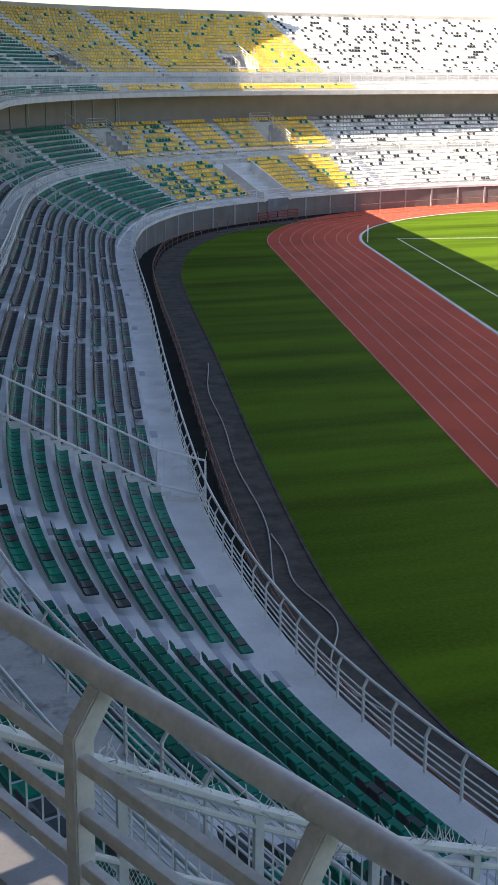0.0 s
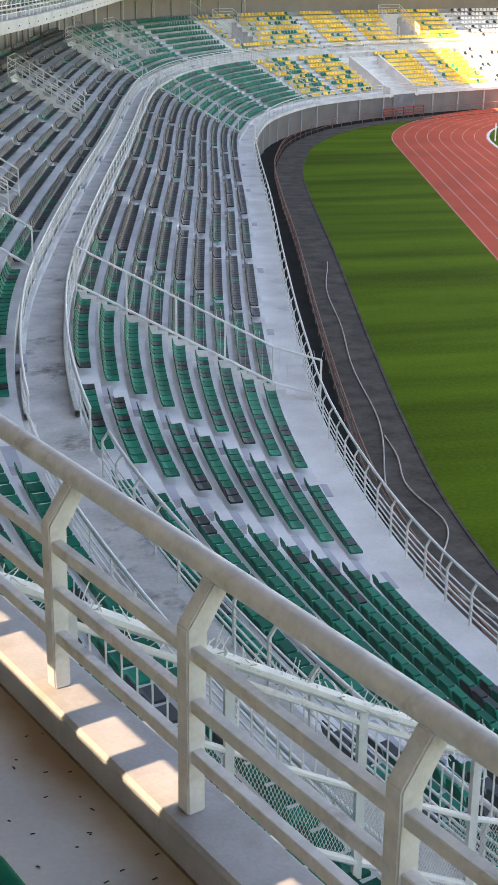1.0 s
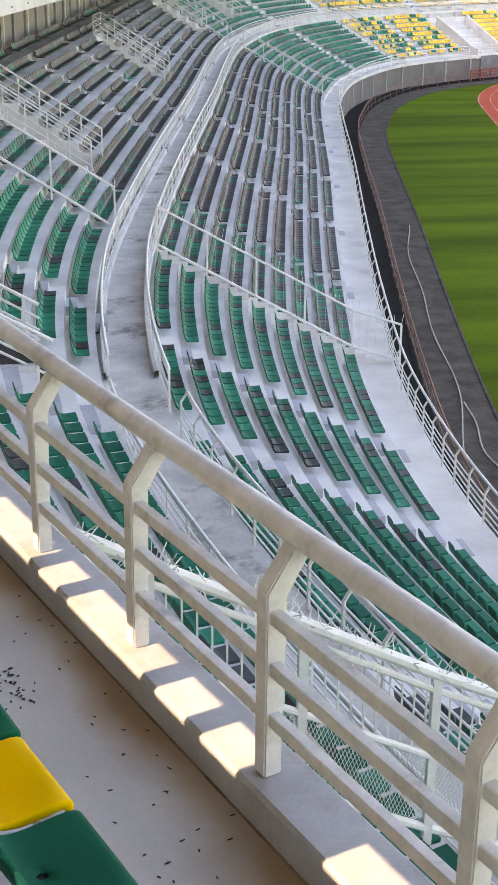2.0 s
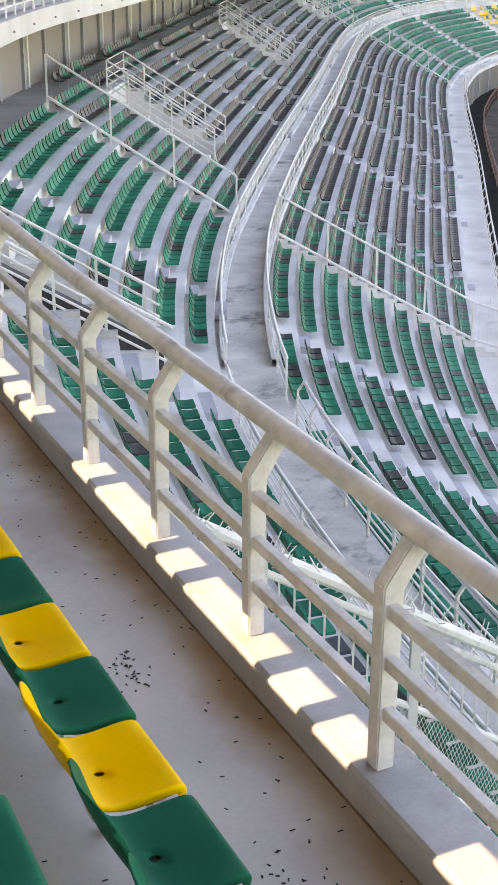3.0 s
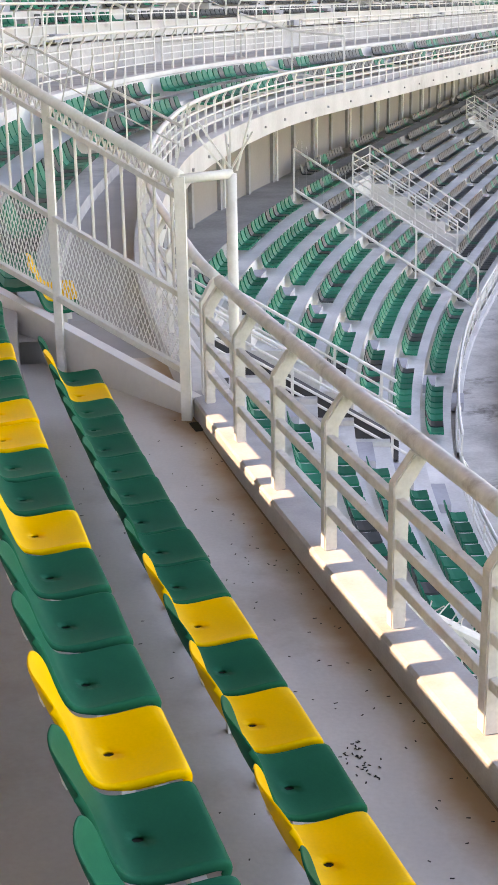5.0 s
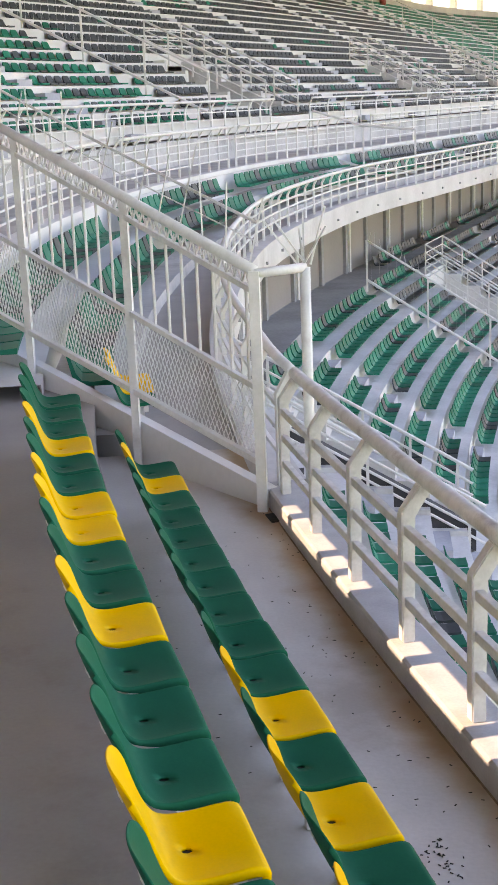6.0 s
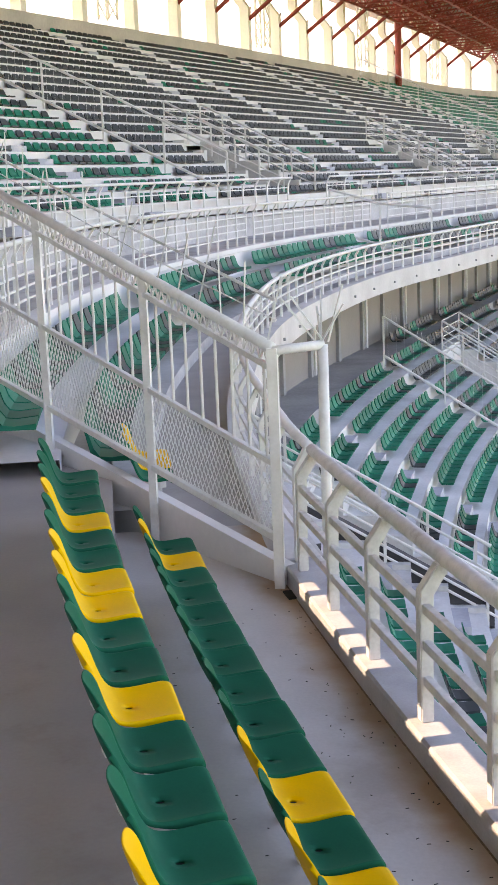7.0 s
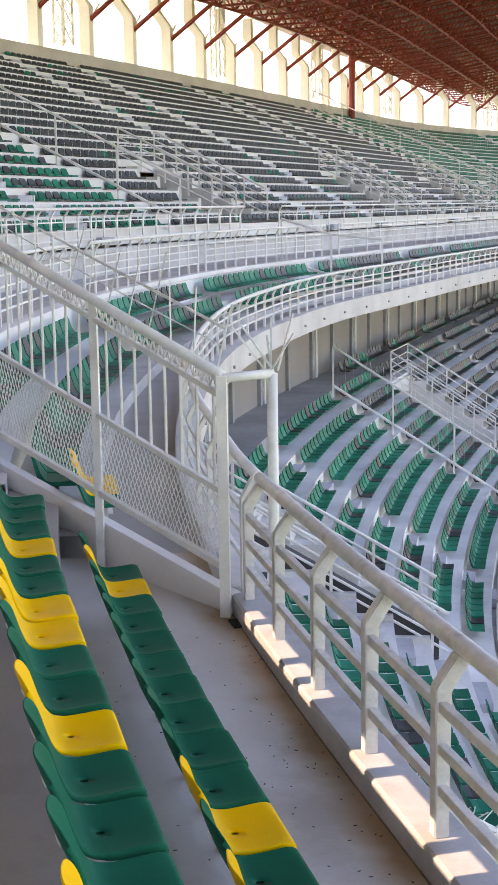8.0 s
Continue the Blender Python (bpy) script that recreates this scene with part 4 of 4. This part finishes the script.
    for k in range(6):
        b0 = e1 + Vector((random.uniform(-0.05, 0.05), 0, 16.42))
        vs, fs = tube([b0, b0 + Vector((random.uniform(-0.25, 0.2), random.uniform(-0.1, 0.3), random.uniform(0.25, 0.45)))], 0.009, 4)
        mesh_object("prong", vs, fs, STEEL_MID, thing)
    plate = tagged(new("drain_cover"), "small dark drain grate in the deck corner", "drain")
    vs, fs = [], []
    box(vs, fs, Matrix.Translation(q(0.02, 0, 0.05) - D * 0.28) @ Matrix.Rotation(0.36, 4, 'Z'), -0.16, 0.06, -0.1, 0.1, 14.6, 14.612)
    mesh_object("cover", vs, fs, BLACK, plate)


end_fence()


def low_fence():
    """The security fence of the lower tier straight below the deck."""
    thing = tagged(new("fence"), "white steel security fence with mesh below the deck", "fence")

    def at(d, h):
        return (*FRONT.at(25.0, d), (slope_b(d) if d > 9.9 else 6.85 - (8.9 - min(8.9, d)) * 0.45) + h)
    ds = np.linspace(5.5, 15.5, 7)
    for nm, h, r in (("top_pipe", 2.2, 0.07), ("upper_rail", 2.0, 0.04), ("middle_rail", 1.15, 0.04), ("bottom_rail", 0.2, 0.05)):
        vs, fs = tube([at(d, h) for d in ds], r, 8)
        mesh_object(nm, vs, fs, STEEL_MID, thing)
    for d in ds:
        vs, fs = tube([at(d, 0), at(d, 2.2)], 0.07, 4)
        mesh_object("post", vs, fs, STEEL_MID, thing)
    vs, fs = [], []
    for d in np.arange(5.5, 15.5, 0.16):
        tube([at(d, 1.15), at(d, 2.0)], 0.013, 4, vs, fs)
    tagged(mesh_object("baluster_infill", vs, fs, STEEL_MID, thing), kind="stuff")
    vs, fs = [], []
    for i in range(200):
        for sg in (1, -1):
            d = 5.5 + 0.05 * i
            e_ = min(15.5, max(5.5, d + sg * 0.45))
            tube([at(d, 0.2), at(e_, 1.15)], 0.004, 3, vs, fs)
    tagged(mesh_object("wire_mesh", vs, fs, STEEL_MID, thing), kind="stuff")
    vs, fs = [], []
    for i in range(560):
        d = random.uniform(5.5, 15.5)
        p = Vector(at(d, 2.2))
        tube([p, p + Vector((random.uniform(-0.16, 0.16), random.uniform(-0.16, 0.16), random.uniform(-0.15, 0.25)))], 0.007, 3, vs, fs)
    tagged(mesh_object("prong_strip", vs, fs, STEEL_MID, thing), kind="stuff")


low_fence()

# ---- roof ----


def roof_z(d):
    return 29.3 + max(0.0, (24.0 - d)) * 0.16


# the roof's front edge runs on straight where the stand bends away; its far end is bent to shade the far seats
EAVES = Line([(10, -11), (6.3, -2), (3.3, 6), (1.6, 10.5), (0.7, 14.5), (0.4, 20), (0.6, 27), (2.0, 36), (4.9, 45.5), (8.8, 56.5), (14.2, 70), (19.6, 88.8), (24, 111), (30.7, 147), (34.5, 163), (41, 173), (50, 182), (62, 190)])
R0, R1 = 0.0, 31.5
roof = tagged(new("roof"), "red-oxide steel space-frame roof over the upper stand", "roof")
e_s0 = EAVES.near(0.3, 30)
sweep("roof_sheet", EAVES, [(R0, roof_z(R0) + 2.35), (R1, roof_z(R1) + 2.35), (R1, roof_z(R1) + 2.5), (R0, roof_z(R0) + 2.5)], e_s0, EAVES.length - 1, ROOFING, 2.0, closed=True, parent=roof)
# added outer sheet that keeps sun streaks off the top rows
sweep("roof_sheet", EAVES, [(R1, roof_z(R1) + 2.36), (R1 + 11, roof_z(R1) + 6.4), (R1 + 11, roof_z(R1) + 6.5), (R1, roof_z(R1) + 2.49)], e_s0, EAVES.length - 1, ROOFING, 2.0, closed=True, parent=roof)
# flat sheets over the deck, added out of view, with one narrow slit that lets sun patches onto the kerb
RZ = 31.2
kx, ky = -0.345, 0.939
K = Matrix(((kx, -ky, 0, 0.45), (ky, kx, 0, 4.95), (0, 0, 1, 0), (0, 0, 0, 1)))
run = (RZ - DECK_Z - 0.15) / math.tan(radians(SUN_EL))
hv = K.to_3x3().transposed() @ Vector((math.sin(radians(SUN_AZ)), math.cos(radians(SUN_AZ)), 0)) * run
for x0, x1, y0, y1 in ((-34, 36, -3.5, hv.y - 0.15), (-34, 36, hv.y + 0.15, 25), (-34, hv.x - 7.5, hv.y - 0.15, hv.y + 0.15), (hv.x + 5.0, 36, hv.y - 0.15, hv.y + 0.15)):
    vs, fs = [], []
    box(vs, fs, K, x0, x1, y0, y1, RZ, RZ + 0.08)
    mesh_object("roof_sheet", vs, fs, ROOFING, roof)
# made-up tinted pane in the slit, only there to weaken the sun
dimmer = bpy.data.materials.new("sun_dimming_tint")
dimmer.use_nodes = True
on = dimmer.node_tree.nodes
tr = on.new("ShaderNodeBsdfTransparent")
tr.inputs["Color"].default_value = (0.26, 0.242, 0.218, 1)
dimmer.node_tree.links.new(tr.outputs[0], on["Material Output"].inputs["Surface"])
vs, fs = [], []
box(vs, fs, K, hv.x - 7.5, hv.x + 5.0, hv.y - 0.15, hv.y + 0.15, RZ + 0.03, RZ + 0.034)
fs = fs[1:2]
mesh_object("sun_slit_filter", vs, fs, dimmer, roof, "unseen tinted strip that dims the sun patches on the kerb")
# unseen bars across the slit cut the sun into patches
gaps, x = [], -7.5
for base in (-4.61, -0.98, 2.87):
    for x0, x1 in ((0.0, 0.27), (0.39, 0.64), (0.76, 1.50), (1.62, 1.83), (1.95, 2.69), (2.81, 3.07)):
        if base + x0 < 4.6:
            gaps.append((base + x0, base + x1))
for x0, x1 in gaps + [(5.0, 5.0)]:
    vs, fs = [], []
    box(vs, fs, K, hv.x + x, hv.x + x0, hv.y - 0.3, hv.y + 0.3, RZ - 0.12, RZ + 0.02)
    mesh_object("sun_slit_bar", vs, fs, RED_STEEL, roof)
    x = x1
vs, fs = [], []
gd = np.linspace(R0 + 0.4, R1 - 4.0, 11)
gs = np.arange(e_s0 + 14, EAVES.length - 6, 2.7)


def node(i, j, up):
    s_ = gs[i] + (1.35 if up else 0)
    d = gd[j] + (1.3 if up else 0)
    return (*EAVES.at(s_, d), roof_z(d) + (2.2 if up else 0))


for i in range(len(gs)):
    for j in range(len(gd)):
        if i + 1 < len(gs):
            tube([node(i, j, 0), node(i + 1, j, 0)], 0.09, 4, vs, fs)
            tube([node(i, j, 1), node(i + 1, j, 1)], 0.07, 4, vs, fs)
        if j + 1 < len(gd):
            tube([node(i, j, 0), node(i, j + 1, 0)], 0.09, 4, vs, fs)
            tube([node(i, j, 1), node(i, j + 1, 1)], 0.07, 4, vs, fs)
        for di, dj in ((0, 0), (1, 0), (0, 1), (1, 1)):
            if i + di < len(gs) and j + dj < len(gd):
                tube([node(i + di, j + dj, 0), node(i, j, 1)], 0.06, 3, vs, fs)
tagged(mesh_object("space_frame", vs, fs, RED_STEEL, roof), kind="stuff")

haze = bpy.data.materials.new("bright_haze")
haze.use_nodes = True
hb = haze.node_tree.nodes["Principled BSDF"]
hb.inputs["Base Color"].default_value = (0.8, 0.8, 0.8, 1)
hb.inputs["Emission Color"].default_value = (0.97, 0.98, 1.0, 1)
hb.inputs["Emission Strength"].default_value = 0.3
tagged(sweep("backdrop", UPPER, [(62.0, 12.0), (62.0, 46.0)], 40, 200, haze, 4.0), "bright white hazy sky beyond the stand", "sky", kind="structure")
cols = [75.5 + 5.25 * k for k in range(-9, 19)]
# white bent columns behind the top row, with red struts up to the roof
bm = bmesh.new()
prof = [(0.0, UTOP - 1.5), (0.0, UTOP + 3.1), (0.75, UTOP + 4.1), (0.75, 30.6)]
w = 0.24
ringz = []
for y_, z_ in prof:
    ringz.append([bm.verts.new(p) for p in ((-w, y_ - 0.3, z_), (w, y_ - 0.3, z_), (w, y_ + 0.3, z_), (-w, y_ + 0.3, z_))])
for a, b in zip(ringz, ringz[1:]):
    for j in range(4):
        bm.faces.new((a[j], a[(j + 1) % 4], b[(j + 1) % 4], b[j]))
bm.faces.new(list(reversed(ringz[0])))
bm.faces.new(ringz[-1])
bmesh.ops.recalc_face_normals(bm, faces=bm.faces[:])
col_me = bpy.data.meshes.new("column")
bm.to_mesh(col_me)
bm.free()
col_me.materials.append(COLUMN)
vs, fs = tube([(0, -0.2, UTOP + 2.4), (0.0, -4.6, roof_z(18) + 0.3)], 0.13, 8)
strut_me = bpy.data.meshes.new("strut")
strut_me.from_pydata(vs, [], fs)
strut_me.materials.append(RED_STEEL)
vs, fs = tube([(0, 0.3, UTOP + 1.7), (2.6, 0.6, UTOP + 3.6)], 0.06, 6)
brace_me = bpy.data.meshes.new("brace")
brace_me.from_pydata(vs, [], fs)
brace_me.materials.append(COLUMN)
for k, s in enumerate(cols):
    c = tagged(new("column"), "white bent concrete column with a red steel strut", "column", "columns behind the top row")
    for nm, me in (("shaft", col_me), ("strut", strut_me), ("brace", brace_me)):
        o = new(nm, me)
        o.parent = c
    c.matrix_world = place(UPPER, s, U1 + 0.55, 0)
    if k % 4 == 1:
        lt = tagged(new("lattice_mast"), "cream steel lattice mast between the columns", "mast", "lattice masts")
        vs, fs = [], []
        for x in (-0.45, 0.45):
            for y_ in (-0.3, 0.3):
                vs, fs = tube([(x, y_, 0), (x, y_, 9.0)], 0.07, 4)
                o = mesh_object("chord", vs, fs, COLUMN, lt)
        vs, fs = [], []
        for j in range(10):
            for y_ in (-0.3, 0.3):
                tube([(-0.45, y_, 0.9 * j), (0.45, y_, 0.9 * (j + 1))], 0.045, 3, vs, fs)
                tube([(0.45, y_, 0.9 * j), (-0.45, y_, 0.9 * (j + 1))], 0.045, 3, vs, fs)
        tagged(mesh_object("lacing", vs, fs, COLUMN, lt), kind="stuff")
        lt.matrix_world = place(UPPER, s + 2.4, U1 + 0.35, UTOP + 0.85)
vs, fs = tube([(0, 0, 0), (0, 0, 10)], 0.28, 10)
o = mesh_object("red_mast", vs, fs, RED_STEEL)
o.matrix_world = place(UPPER, 127.3, U1 - 0.3, UTOP - 1)
tagged(o, "thick red steel mast beside the top row", "mast")

# ---- cables on the service lane ----


def cable(points, label):
    vs, fs = tube(points, 0.035, 5)
    tagged(mesh_object("cable", vs, fs, HOSE), label, "hose")


def lane_curve(s0, s1, amp, off, ph):
    out = []
    for t_ in np.linspace(0, 1, 60):
        s = s0 + (s1 - s0) * t_
        out.append((*FRONT.at(s, -3.0 + off + amp * math.sin(ph + 9 * t_) * (0.4 + 0.6 * math.sin(5 * t_ + ph))), 0.045))
    return out


cable(lane_curve(42, 58, 0.8, -0.2, 0.3), "pale garden hose lying on the lane")
cable(lane_curve(52, 90, 0.7, 0.0, 2.0), "pale garden hose snaking along the lane")
post_v, post_f = tube([(58.6, 131.3, 0), (58.6, 131.3, 1.75)], 0.07, 8)
tagged(mesh_object("flag_post", post_v, post_f, LINE), "thin white post at the edge of the turf", "post")

sweep("trim", UPPER, [(0.672, DECK_Z), (0.672, DECK_Z + 0.002), (0.68, DECK_Z + 0.002), (0.68, DECK_Z)], 0, s_p + 0.3, BLACK, 0.5)
tagged(bpy.data.objects["trim.001"], "thin dark line on the deck along the seat fronts", "floor joint", kind="structure")
sweep("trim", UPPER, [(0.016, DECK_Z), (0.016, DECK_Z + 0.003), (0.026, DECK_Z + 0.003), (0.026, DECK_Z)], 0, s_p, DIRT, 0.5)
tagged(bpy.data.objects["trim.002"], "brown dirt gathered along the kerb foot", "dirt", kind="structure")

# fallen leaves and dirt on the deck
vs, fs = [], []
for k in range(620):
    s = random.uniform(1.0, s_p)
    d = 0.04 + 1.15 * random.random() ** 1.7
    m_ = place(UPPER, s, d, DECK_Z + 0.003) @ Matrix.Rotation(random.uniform(0, 6.28), 4, 'Z')
    L_ = random.uniform(0.003, 0.011)
    box(vs, fs, m_, -L_, L_, -0.0025, 0.0025, 0, 0.002)
for cx, cy in ((0.62, 3.6), (0.1, 5.0)):
    for k in range(40):
        s = UPPER.near(cx, cy) + random.gauss(0, 0.09)
        m_ = place(UPPER, s, 0.42 + random.gauss(0, 0.06), DECK_Z + 0.003) @ Matrix.Rotation(random.uniform(0, 6.28), 4, 'Z')
        box(vs, fs, m_, -0.007, 0.007, -0.003, 0.003, 0, 0.002)
tagged(mesh_object("litter", vs, fs, BLACK), "dark crumbs and leaf scraps on the deck", "litter", kind="stuff")

# ---- stairway and barrier on the far bend ----
stair = tagged(new("stairway"), "grey concrete stairway with sloped parapets on the far bend", "stairway")
for s in (175.2, 180.0):
    ds = [-0.1 + 0.66 * i for i in range(11)]
    vs = [tuple(place(FRONT, s, d, 0) @ Vector((x, 0, z))) for d in ds for x in (-0.12, 0.12) for z in (2.2, slope_a(d) + 0.75)]
    fs = [(0, 1, 3, 2), (40, 42, 43, 41)]
    for i in range(10):
        p = 4 * i
        fs += [(p + 1, p + 5, p + 7, p + 3), (p, p + 4, p + 5, p + 1), (p + 2, p + 3, p + 7, p + 6), (p, p + 2, p + 6, p + 4)]
    mesh_object("parapet", vs, fs, CONCRETE, stair)
# solid slab on the wall, painted dark as the shaded doorway opening
vs, fs = [], []
box(vs, fs, place(FRONT, 177.6, -0.16, 0), -1.9, 1.9, 0, 0.1, 0.0, 2.5)
mesh_object("doorway", vs, fs, STAIR_SHADE, stair)
bar = tagged(new("barrier"), "red steel barrier beside the far stairway", "barrier")
for k in range(5):
    vs, fs = tube([(*FRONT.at(172.5 + 1.8 * k, -1.4), 0.0), (*FRONT.at(172.5 + 1.8 * k, -1.4), 1.2)], 0.08, 6)
    mesh_object("post", vs, fs, RED_STEEL, bar)
for z in (0.5, 0.85, 1.2):
    vs, fs = tube([(*FRONT.at(172.5 + 1.8 * k, -1.4), z) for k in range(5)], 0.07, 6)
    mesh_object("rail", vs, fs, RED_STEEL, bar)
